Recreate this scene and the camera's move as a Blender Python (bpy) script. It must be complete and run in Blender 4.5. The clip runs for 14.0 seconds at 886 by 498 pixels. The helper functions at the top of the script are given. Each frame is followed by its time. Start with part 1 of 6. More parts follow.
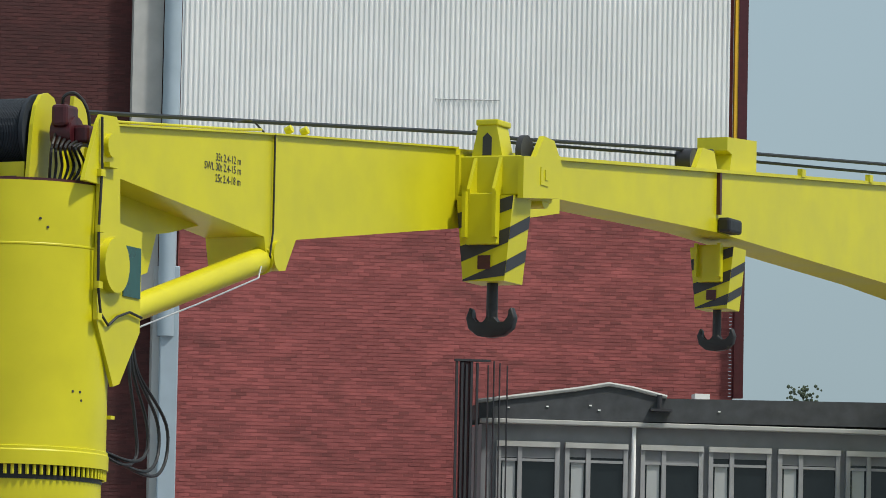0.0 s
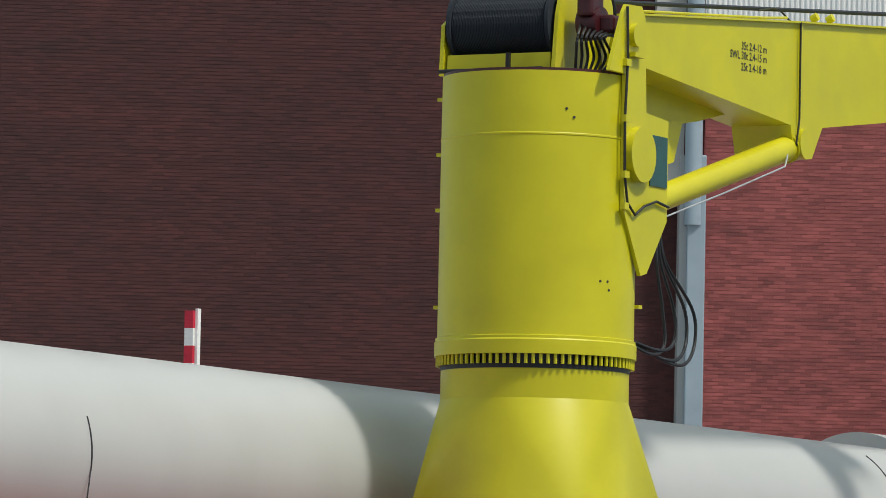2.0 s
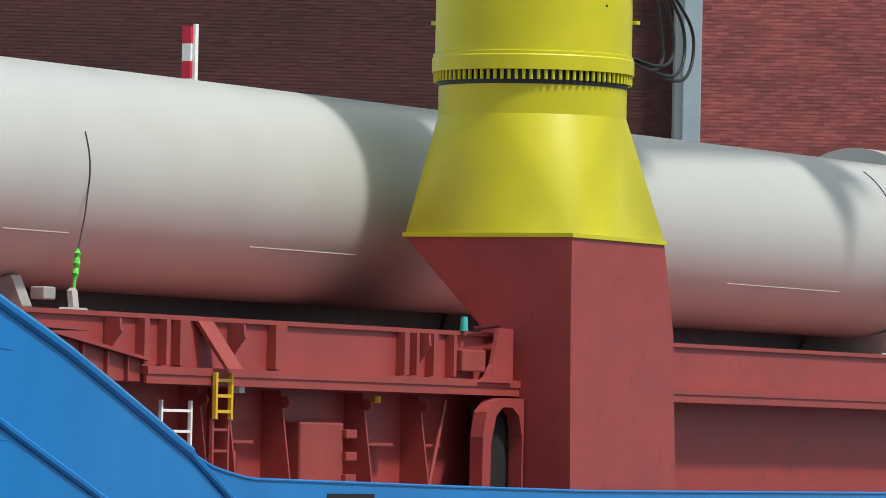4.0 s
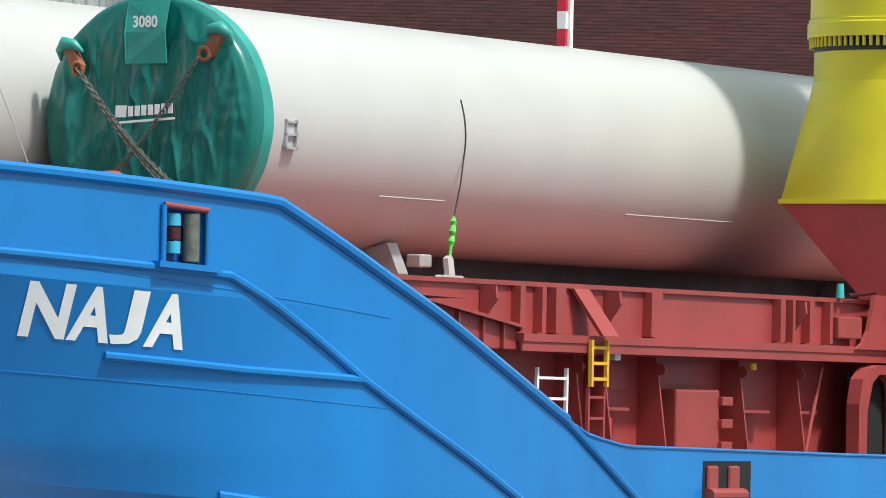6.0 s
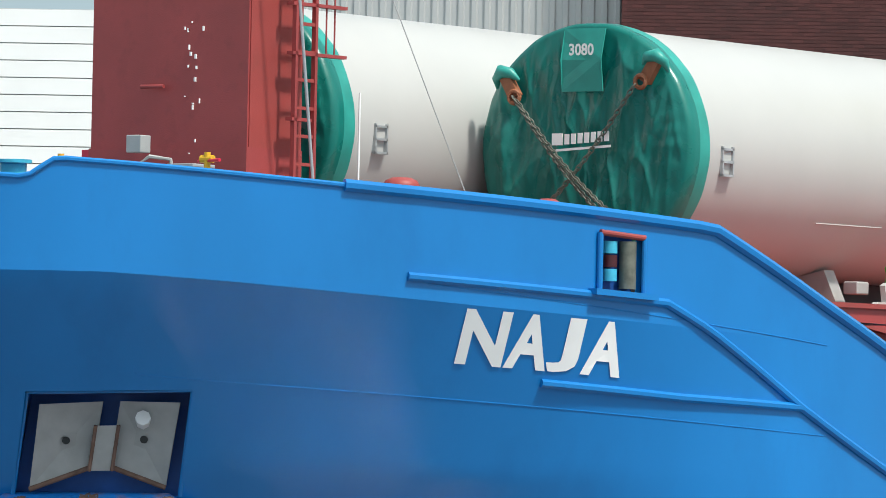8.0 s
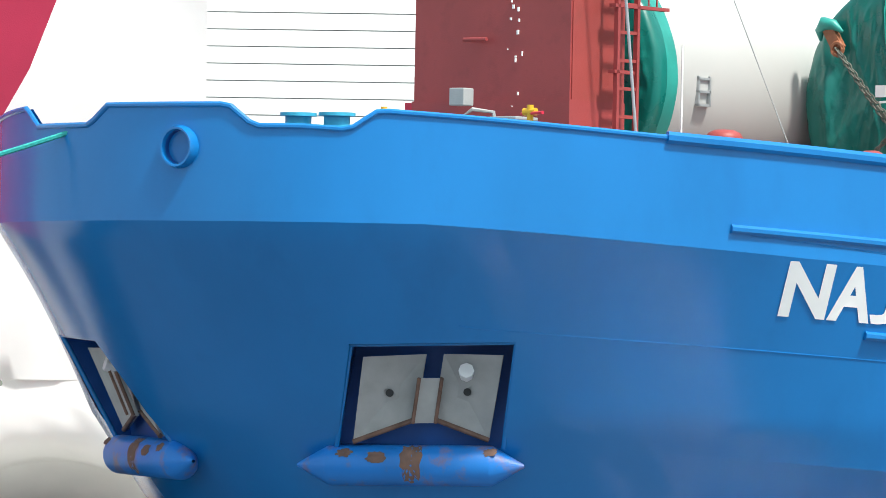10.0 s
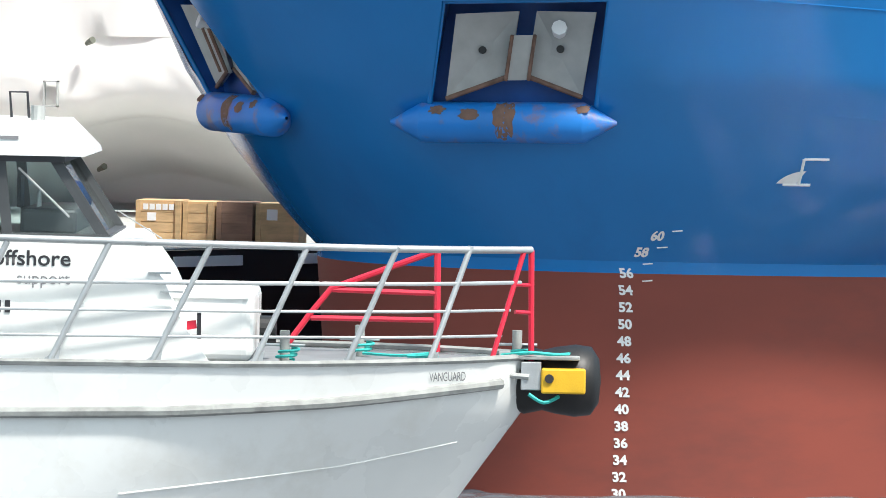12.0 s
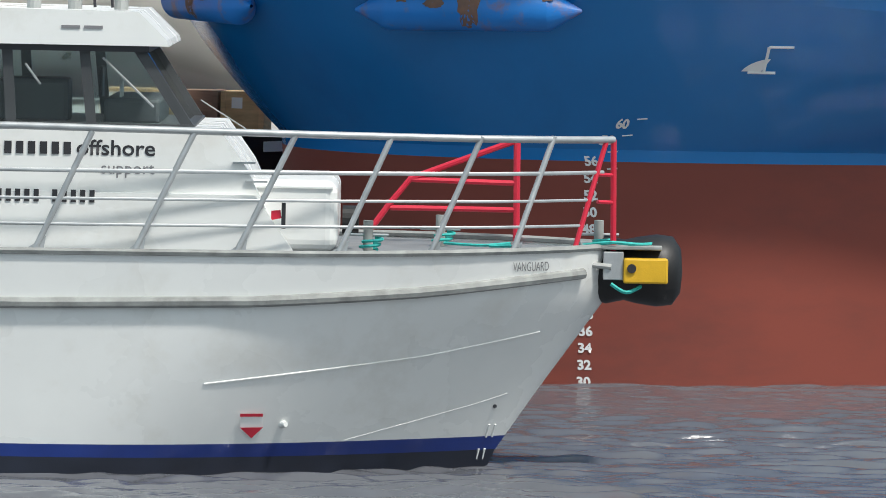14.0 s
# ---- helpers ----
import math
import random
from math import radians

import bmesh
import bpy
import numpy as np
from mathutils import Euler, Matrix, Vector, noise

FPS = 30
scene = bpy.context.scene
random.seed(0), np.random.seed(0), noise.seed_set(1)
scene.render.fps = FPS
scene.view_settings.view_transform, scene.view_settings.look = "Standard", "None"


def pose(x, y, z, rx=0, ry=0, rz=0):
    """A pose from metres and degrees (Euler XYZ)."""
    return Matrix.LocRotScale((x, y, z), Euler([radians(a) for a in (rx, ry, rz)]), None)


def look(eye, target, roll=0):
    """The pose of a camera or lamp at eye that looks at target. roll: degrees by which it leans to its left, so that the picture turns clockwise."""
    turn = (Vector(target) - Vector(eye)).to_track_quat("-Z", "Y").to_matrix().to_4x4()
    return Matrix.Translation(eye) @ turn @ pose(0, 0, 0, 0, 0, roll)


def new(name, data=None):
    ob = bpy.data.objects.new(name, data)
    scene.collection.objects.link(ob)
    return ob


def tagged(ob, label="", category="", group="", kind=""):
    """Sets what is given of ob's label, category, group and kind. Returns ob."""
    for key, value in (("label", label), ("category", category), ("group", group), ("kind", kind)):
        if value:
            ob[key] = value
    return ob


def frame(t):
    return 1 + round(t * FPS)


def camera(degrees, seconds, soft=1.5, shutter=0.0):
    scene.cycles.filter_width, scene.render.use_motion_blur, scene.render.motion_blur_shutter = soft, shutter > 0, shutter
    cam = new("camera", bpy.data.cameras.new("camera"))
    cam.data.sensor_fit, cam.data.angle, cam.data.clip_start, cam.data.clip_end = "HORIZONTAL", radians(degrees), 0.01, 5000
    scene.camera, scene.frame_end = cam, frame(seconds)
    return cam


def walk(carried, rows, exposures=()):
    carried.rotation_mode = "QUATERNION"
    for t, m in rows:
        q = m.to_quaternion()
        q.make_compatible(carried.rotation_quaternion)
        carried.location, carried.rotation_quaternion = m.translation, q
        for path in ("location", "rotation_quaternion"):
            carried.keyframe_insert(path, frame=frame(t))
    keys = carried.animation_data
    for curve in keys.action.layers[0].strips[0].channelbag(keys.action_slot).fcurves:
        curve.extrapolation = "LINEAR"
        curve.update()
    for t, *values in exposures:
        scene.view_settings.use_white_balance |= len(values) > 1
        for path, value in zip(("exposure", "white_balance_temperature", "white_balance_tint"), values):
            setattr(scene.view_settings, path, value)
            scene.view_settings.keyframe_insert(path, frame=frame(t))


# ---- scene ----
# camera: a long lens on a tripod, panned and tilted by hand
EYE = (0.0, 0.0, 5.5)
PAN = [(0, 8.72, 5.532), (0.2, 8.259, 5.536), (0.5, 7.499, 5.491), (1, 6.051, 5.361), (1.5, 4.717, 4.933), (2, 3.87, 4.412), (2.5, 3.669, 4.155), (2.8, 3.841, 3.931), (3.0, 4.144, 3.636), (3.2, 4.704, 3.199), (5.3, 1.327, 1.01), (5.5, 1.015, 1.147), (5.8, 0.697, 1.323), (6, 0.487, 1.421), (6.5, 0.0, 1.661), (7, -1.595, 1.719), (7.5, -2.784, 1.684), (8, -3.541, 1.595), (8.5, -4.303, 1.478), (8.7, -4.641, 1.428), (10.8, -7.074, 0.284), (11, -7.121, -0.091), (11.5, -7.242, -1.138), (12, -7.303, -2.079), (12.2, -7.288, -2.441), (12.5, -7.244, -2.933), (13, -7.141, -3.044), (13.2, -7.123, -3.044), (13.5, -7.044, -3.076), (14, -6.959, -3.105)]  # seconds, pan to the right, tilt up, in degrees


def aim(pan, tilt):
    a, b = radians(pan), radians(tilt)
    return look(EYE, (EYE[0] + math.sin(a) * math.cos(b) * 50, EYE[1] + math.cos(a) * math.cos(b) * 50, EYE[2] + math.sin(b) * 50), 1.15)


cam = camera(8.155, 14.0, 0.85)
walk(cam, [(t, aim(a, b)) for t, a, b in PAN], [(0, 0.0), (1.0, -0.1), (3.2, -0.15), (5.3, 0.48), (6.5, 0.45), (7.0, 0.28), (7.8, 0.38), (8.7, 0.7), (10.8, 0.95), (11.5, 1.3), (12.0, 0.88), (12.6, 0.42), (14, 0.17)])

# world and sun
SUN_AZ, SUN_EL = radians(128), radians(58)  # clockwise from +y
world = bpy.data.worlds.new("world")
scene.world = world
world.use_nodes = True
wn = world.node_tree.nodes
sky = wn.new("ShaderNodeTexSky")
sky.sky_type, sky.sun_disc = "NISHITA", False
sky.sun_elevation, sky.sun_rotation = SUN_EL, SUN_AZ
sky.air_density, sky.dust_density, sky.ozone_density = 1.0, 6.0, 1.0
# thin bright cloud cover over the sky
cloud = wn.new("ShaderNodeTexNoise")
cloud.inputs["Scale"].default_value, cloud.inputs["Detail"].default_value = 2.5, 6
cover = wn.new("ShaderNodeMapRange")
cover.inputs["From Min"].default_value, cover.inputs["From Max"].default_value = 0.3, 0.7
cover.inputs["To Min"].default_value, cover.inputs["To Max"].default_value = 0.5, 0.8
world.node_tree.links.new(cloud.outputs[0], cover.inputs[0])
veil = wn.new("ShaderNodeMix")
veil.data_type = "RGBA"
veil.inputs[7].default_value = (3.75, 5.05, 5.65, 1)
world.node_tree.links.new(cover.outputs[0], veil.inputs[0])
world.node_tree.links.new(sky.outputs[0], veil.inputs[6])
world.node_tree.links.new(veil.outputs[2], wn["Background"].inputs[0])
wn["Background"].inputs[1].default_value = 0.12
sun = new("sun", bpy.data.lights.new("sun", "SUN"))
sun.data.energy, sun.data.angle, sun.data.color = 3.1, radians(5), (1.0, 0.97, 0.91)
sun.matrix_world = look((0, 0, 0), (-math.sin(SUN_AZ) * math.cos(SUN_EL), -math.cos(SUN_AZ) * math.cos(SUN_EL), -math.sin(SUN_EL)))


# materials
def mat(name, color, rough=0.5, metal=0.0, vary=0.12, scale=3.0, bump=0.15, fine=60.0, dirt=None, dirt_amount=0.0, dirt_scale=2.0, coat=0.0, stretch=(1, 1, 1), jitter=0.0):
    m = bpy.data.materials.new(name)
    m.use_nodes = True
    nt = m.node_tree
    N, L = nt.nodes, nt.links
    b = N["Principled BSDF"]
    tc = N.new("ShaderNodeTexCoord")
    mp = N.new("ShaderNodeMapping")
    mp.inputs["Scale"].default_value = stretch
    L.new(tc.outputs["Object"], mp.inputs[0])
    n1 = N.new("ShaderNodeTexNoise")
    n1.inputs["Scale"].default_value, n1.inputs["Detail"].default_value = scale, 8
    L.new(mp.outputs[0], n1.inputs["Vector"])
    n2 = N.new("ShaderNodeTexNoise")
    n2.inputs["Scale"].default_value, n2.inputs["Detail"].default_value = fine, 4
    L.new(mp.outputs[0], n2.inputs["Vector"])
    r = N.new("ShaderNodeMapRange")
    r.inputs["From Min"].default_value, r.inputs["From Max"].default_value = 0.3, 0.7
    r.inputs["To Min"].default_value, r.inputs["To Max"].default_value = 1 - vary, 1 + vary
    L.new(n1.outputs[0], r.inputs[0])
    h = N.new("ShaderNodeHueSaturation")
    h.inputs["Color"].default_value = (*color, 1)
    L.new(r.outputs[0], h.inputs["Value"])
    out = h.outputs[0]
    if jitter:
        oi = N.new("ShaderNodeObjectInfo")
        r2 = N.new("ShaderNodeMapRange")
        r2.inputs["To Min"].default_value, r2.inputs["To Max"].default_value = 1 - jitter, 1 + jitter
        L.new(oi.outputs["Random"], r2.inputs[0])
        h2 = N.new("ShaderNodeHueSaturation")
        L.new(out, h2.inputs["Color"])
        L.new(r2.outputs[0], h2.inputs["Value"])
        out = h2.outputs[0]
    if dirt:
        n3 = N.new("ShaderNodeTexNoise")
        n3.inputs["Scale"].default_value, n3.inputs["Detail"].default_value, n3.inputs["Roughness"].default_value = dirt_scale, 10, 0.65
        L.new(mp.outputs[0], n3.inputs["Vector"])
        r3 = N.new("ShaderNodeMapRange")
        r3.inputs["From Min"].default_value, r3.inputs["From Max"].default_value = 0.52, 0.72
        r3.inputs["To Max"].default_value = dirt_amount
        L.new(n3.outputs[0], r3.inputs[0])
        mx = N.new("ShaderNodeMix")
        mx.data_type = "RGBA"
        L.new(r3.outputs[0], mx.inputs[0])
        L.new(out, mx.inputs[6])
        mx.inputs[7].default_value = (*dirt, 1)
        out = mx.outputs[2]
    L.new(out, b.inputs["Base Color"])
    rr = N.new("ShaderNodeMapRange")
    rr.inputs["To Min"].default_value, rr.inputs["To Max"].default_value = max(0.02, rough - 0.1), min(1, rough + 0.1)
    L.new(n1.outputs[0], rr.inputs[0])
    L.new(rr.outputs[0], b.inputs["Roughness"])
    b.inputs["Metallic"].default_value = metal
    b.inputs["Coat Weight"].default_value = coat
    if bump:
        bp = N.new("ShaderNodeBump")
        bp.inputs["Strength"].default_value, bp.inputs["Distance"].default_value = bump, 0.01
        L.new(n2.outputs[0], bp.inputs["Height"])
        L.new(bp.outputs[0], b.inputs["Normal"])
    return m


BLUE = mat("hull blue paint", (0.007, 0.185, 0.51), 0.2, vary=0.1, scale=0.5, bump=0.1, fine=3, dirt=(0.005, 0.135, 0.39), dirt_amount=0.4, dirt_scale=0.8, stretch=(1, 1, 0.4))
BOOT = mat("hull red antifouling", (0.24, 0.052, 0.034), 0.6, vary=0.15, scale=0.6, bump=0.1, fine=5, dirt=(0.16, 0.045, 0.035), dirt_amount=0.7, dirt_scale=0.7, stretch=(0.4, 0.4, 1))
YELLOW = mat("crane yellow paint", (0.575, 0.525, 0.008), 0.38, vary=0.07, scale=1.2, bump=0.05, fine=20)
OXIDE = mat("red oxide paint", (0.33, 0.052, 0.050), 0.5, vary=0.12, scale=1.5, dirt=(0.16, 0.03, 0.03), dirt_amount=0.5, dirt_scale=3)
# copy of OXIDE for surfaces that catch the light; its blotches are lighter
OXIDE_LIT = mat("red oxide paint lit copy", (0.32, 0.052, 0.045), 0.5, vary=0.15, scale=1.5, dirt=(0.2, 0.05, 0.04), dirt_amount=0.5, dirt_scale=3)
WHITE = mat("tower white paint", (0.48, 0.485, 0.465), 0.38, vary=0.03, scale=0.8, bump=0.03, fine=10)
TARP = mat("green tarpaulin", (0.004, 0.165, 0.135), 0.28, vary=0.1, scale=2.5, bump=0.2, fine=30)
TARP_RIM = mat("light green tarpaulin rim", (0.025, 0.30, 0.25), 0.4, vary=0.15, scale=3)
BRICK = mat("red brick", (0.30, 0.082, 0.078), 0.85, vary=0.2, scale=1.2, bump=0.4, fine=14, jitter=0.2)
BRICK_WALL = mat("red brick wall", (0.30, 0.082, 0.078), 0.85, vary=0.2, scale=1.2, bump=0.4, fine=14, dirt=(0.16, 0.05, 0.045), dirt_amount=0.7, dirt_scale=1.6, stretch=(0.7, 1, 1.6))
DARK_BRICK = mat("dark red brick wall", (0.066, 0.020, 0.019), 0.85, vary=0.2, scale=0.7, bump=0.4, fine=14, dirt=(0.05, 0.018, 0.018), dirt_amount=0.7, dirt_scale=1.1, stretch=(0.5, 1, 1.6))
CLAD = mat("white cladding", (0.80, 0.81, 0.80), 0.5, vary=0.05, scale=0.4)
GREY_CLAD = mat("grey cladding", (0.40, 0.42, 0.42), 0.5, vary=0.05, scale=0.4)
STEEL_BLUE = mat("blue grey steel", (0.33, 0.41, 0.47), 0.5, vary=0.08, scale=1.5)
CONCRETE = mat("pale concrete", (0.42, 0.42, 0.40), 0.8, vary=0.1, scale=2)
BLACK = mat("black rubber", (0.012, 0.012, 0.013), 0.5, vary=0.2, scale=8)
WIRE = mat("dark wire rope", (0.014, 0.020, 0.028), 0.8, vary=0.2, scale=30)
GREL = mat("white gelcoat", (0.84, 0.85, 0.83), 0.28, vary=0.03, scale=1.0, bump=0.02, fine=8, dirt=(0.6, 0.57, 0.5), dirt_amount=0.35, dirt_scale=1.2)
ALU = mat("dull aluminium", (0.47, 0.49, 0.50), 0.45, 0.5, vary=0.12, scale=6)
RED = mat("signal red paint", (0.62, 0.02, 0.05), 0.4, vary=0.08)
GLASS = mat("dark window glass", (0.012, 0.016, 0.018), 0.06, vary=0.1, bump=0)
ROOF = mat("dark slate roof", (0.05, 0.055, 0.06), 0.7, vary=0.25, scale=4)
TIMBER = mat("pine crate boards", (0.62, 0.42, 0.22), 0.7, vary=0.2, scale=3, stretch=(1, 1, 6), jitter=0.15)
LETTER = mat("white lettering", (0.90, 0.90, 0.88), 0.5, vary=0.03)
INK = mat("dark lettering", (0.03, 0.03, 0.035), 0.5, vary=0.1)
NAVY = mat("navy stripe paint", (0.015, 0.04, 0.22), 0.35, vary=0.1)
DECKGREY = mat("grey deck paint", (0.20, 0.21, 0.22), 0.7, vary=0.15)
ORANGE = mat("orange shackle paint", (0.30, 0.11, 0.05), 0.55, vary=0.2, scale=10)
TEAL = mat("teal polyester rope", (0.03, 0.42, 0.38), 0.7, vary=0.25, scale=25)
LIME = mat("lime green strap", (0.10, 0.62, 0.08), 0.5, vary=0.3, scale=25)
SHEET = mat("white plastic sheeting", (0.84, 0.84, 0.82), 0.45, vary=0.04, scale=1.0, bump=0.1, fine=6)
DARKRED = mat("dark red hydraulic paint", (0.06, 0.008, 0.012), 0.4, vary=0.2, scale=9)
ROLLER = mat("light blue roller paint", (0.05, 0.42, 0.60), 0.4, vary=0.15, scale=8)
TIMBER_GREY = mat("grey weathered crate boards", (0.27, 0.17, 0.12), 0.8, vary=0.2, scale=3, stretch=(1, 1, 6), jitter=0.15)
PLASTER = mat("grey window wall paint", (0.22, 0.225, 0.235), 0.75, vary=0.08, scale=3)
# near-black colour that paints the shade inside the arch and mooring box
SHADE_BLACK = mat("black painted as recess shade", (0.012, 0.011, 0.012), 0.9, vary=0.2)
FRAME_GREY = mat("grey window frame paint", (0.30, 0.305, 0.31), 0.7, vary=0.1, scale=3)
TEAL_PANE = mat("green tinted pane", (0.01, 0.07, 0.06), 0.15, vary=0.1, bump=0)
AMBER = mat("yellow plastic", (0.72, 0.42, 0.02), 0.45, vary=0.1, scale=6)
CHAIN = mat("dull chain steel", (0.15, 0.16, 0.13), 0.55, 0.3, vary=0.3, scale=9)
GALV = mat("galvanised steel", (0.42, 0.43, 0.42), 0.55, 0.3, vary=0.1, scale=4)
RUST = mat("rusty anchor steel", (0.17, 0.10, 0.075), 0.8, vary=0.35, scale=7, dirt=(0.24, 0.12, 0.07), dirt_amount=0.8, dirt_scale=5)


# mesh helpers
def part(name, bm, material, parent=None, label="", m=None, smooth=None):
    me = bpy.data.meshes.new(name)
    bmesh.ops.recalc_face_normals(bm, faces=bm.faces[:])
    bm.to_mesh(me)
    bm.free()
    me.materials.append(material)
    if smooth is not None:
        me.shade_smooth()
        me.set_sharp_from_angle(angle=radians(smooth))
    ob = new(name, me)
    if parent:
        ob.parent = parent
    if m:
        ob.matrix_basis = m
    if label:
        ob["label"] = label
    return ob


def thing(name, m, label, category, group="", kind=""):
    ob = new(name)
    ob.matrix_basis = m
    return tagged(ob, label, category, group, kind)


def box(bm, x0, y0, z0, x1, y1, z1, bevel=0.0):
    r = bmesh.ops.create_cube(bm, size=1, matrix=Matrix.Translation(((x0 + x1) / 2, (y0 + y1) / 2, (z0 + z1) / 2)) @ Matrix.Diagonal((abs(x1 - x0), abs(y1 - y0), abs(z1 - z0), 1)))
    if bevel:
        es = list({e for v in r["verts"] for e in v.link_edges})
        bmesh.ops.bevel(bm, geom=es, offset=bevel, segments=2, affect="EDGES", profile=0.5)
    return bm


def bx(x0, y0, z0, x1, y1, z1, bevel=0.0):
    return box(bmesh.new(), x0, y0, z0, x1, y1, z1, bevel)


def rod(bm, a, b, r, r2=None, seg=10, caps=True):
    a, b = Vector(a), Vector(b)
    d = b - a
    q = d.to_track_quat("Z", "Y").to_matrix().to_4x4()
    bmesh.ops.create_cone(bm, cap_ends=caps, segments=seg, radius1=r, radius2=r if r2 is None else r2, depth=d.length, matrix=Matrix.Translation((a + b) / 2) @ q)
    return bm


def rd(a, b, r, r2=None, seg=10):
    return rod(bmesh.new(), a, b, r, r2, seg)


def tube_path(bm, pts, r, seg=8):
    """A round bar along the points; r is one radius or one for each point."""
    rings = []
    radii = r if isinstance(r, list) else [r] * len(pts)
    pts = [Vector(p) for p in pts]
    for i, p in enumerate(pts):
        d = (pts[min(i + 1, len(pts) - 1)] - pts[max(i - 1, 0)]).normalized()
        s = d.cross(Vector((0.31, 0.2, 0.93))).normalized()
        u = d.cross(s)
        rings.append([bm.verts.new(p + radii[i] * (math.cos(k * 2 * math.pi / seg) * s + math.sin(k * 2 * math.pi / seg) * u)) for k in range(seg)])
    for A, B in zip(rings, rings[1:]):
        for k in range(seg):
            bm.faces.new((A[k], A[(k + 1) % seg], B[(k + 1) % seg], B[k]))
    bm.faces.new(rings[0])
    bm.faces.new(rings[-1])
    return bm


def prism(bm, outline, offset):
    """A plate: the outline (3D points in one plane) given thickness by the offset vector."""
    offset = Vector(offset)
    a = [bm.verts.new(Vector(p)) for p in outline]
    b = [bm.verts.new(Vector(p) + offset) for p in outline]
    bm.faces.new(a)
    bm.faces.new(b[::-1])
    n = len(a)
    for i in range(n):
        bm.faces.new((a[i], a[(i + 1) % n], b[(i + 1) % n], b[i]))
    return bm


def grid(bm, rows, close=False):
    vs = [[bm.verts.new(p) for p in r] for r in rows]
    for A, B in zip(vs, vs[1:]):
        n = len(A)
        for k in range(n if close else n - 1):
            bm.faces.new((A[k], A[(k + 1) % n], B[(k + 1) % n], B[k]))
    return vs


def spline(pts, n):
    pts = [Vector(p) for p in pts]
    out = []
    for i in range(len(pts) - 1):
        p0, p1, p2, p3 = pts[max(i - 1, 0)], pts[i], pts[i + 1], pts[min(i + 2, len(pts) - 1)]
        for k in range(n):
            t = k / n
            out.append(0.5 * ((2 * p1) + (p2 - p0) * t + (2 * p0 - 5 * p1 + 4 * p2 - p3) * t * t + (3 * p1 - p0 - 3 * p2 + p3) * t ** 3))
    return out + [pts[-1]]


# the cargo ship's own space: x aft from the stem head, y to starboard, z up from the water
TH = radians(31.5)
SHIP = Matrix.Translation((-11.201, 69.775, 0)) @ Matrix(((math.sin(TH), -math.cos(TH), 0, 0), (math.cos(TH), math.sin(TH), 0, 0), (0, 0, 1, 0), (0, 0, 0, 1)))
BEAM = 7.5


def lin(x, xs, ys):
    return float(np.interp(x, xs, ys))


def chine_h(l):
    """The lower knuckle, under which the side tucks in towards the boot top."""
    return 4.70 - 0.08 * (l - 2.5)


def knuckle_h(l):
    return lin(l, (0, 0.8, 2.0, 4.6, 8.4, 30), (7.10, 7.10, 7.02, 6.82, 6.58, 6.0))


def hull_ca(h, l, fair=True):
    """Where the bow's ellipse is centred and how long it is, at a height; fullest at the knuckle and upright above it."""
    kn = knuckle_h(l)
    hn = h if h < 4.9 else min(7.2, 4.9 + (h - 4.9) * 2.3 / (kn - 4.9))
    g = lin(hn, (0, 2.76, 3.9, 4.9, 7.2), (0, 0.08, 0.40, 0.64, 0.93))
    # the flare fades out aft of the pockets
    fade = lin(l, (3.0, 10.0), (0, 1))
    if fair:
        g += (0.93 - g) * fade * fade * (3 - 2 * fade) * lin(h, (boot_h(l) + 0.14, chine_h(l)), (0, 1))
    a = 20 - 9 * g
    # the stem rakes on forward above the anchor pockets
    near = lin(l, (0, 3.6), (1, 0))
    rake = lin(h, (4.9, 7.0), (0, 0.70)) * near * near * (3 - 2 * near)
    return 3.5 * (1 - g) + a, a + rake


def half(l, h, fair=True):
    c, a = hull_ca(h, l, fair)
    return BEAM if l >= c else BEAM * math.sqrt(max(0.0, 1 - ((c - l) / a) ** 2))


def rail_h(l):
    return lin(l, (0, 0.6, 3.0, 5.1, 7.54, 9.5, 13.4, 14.1, 15, 24, 60), (8.41, 8.34, 8.15, 8.0, 7.82, 6.95, 5.36, 5.13, 5.0, 4.87, 4.87))


def notch(w):
    """Depth of the two fairlead notches in the bulwark, by the place across the bow (port is positive)."""
    return lin(w, (-2.1, -1.8, -0.75, -0.45, 1.22, 1.52, 2.52, 2.79), (0, 0.22, 0.22, 0, 0, 0.24, 0.24, 0))


def boot_h(l):
    return lin(l, (0, 30), (2.65, 2.5))


def islands(m, amount):
    """Lets every brick of a joined wall differ a little in tone."""
    N, L = m.node_tree.nodes, m.node_tree.links
    b = N["Principled BSDF"]
    src = b.inputs["Base Color"].links[0].from_socket
    geo = N.new("ShaderNodeNewGeometry")
    r = N.new("ShaderNodeMapRange")
    r.inputs["To Min"].default_value, r.inputs["To Max"].default_value = 1 - amount, 1 + amount
    L.new(geo.outputs["Random Per Island"], r.inputs[0])
    h = N.new("ShaderNodeHueSaturation")
    L.new(r.outputs[0], h.inputs["Value"])
    L.new(src, h.inputs["Color"])
    L.new(h.outputs[0], b.inputs["Base Color"])


islands(BRICK_WALL, 0.24)
islands(DARK_BRICK, 0.22)


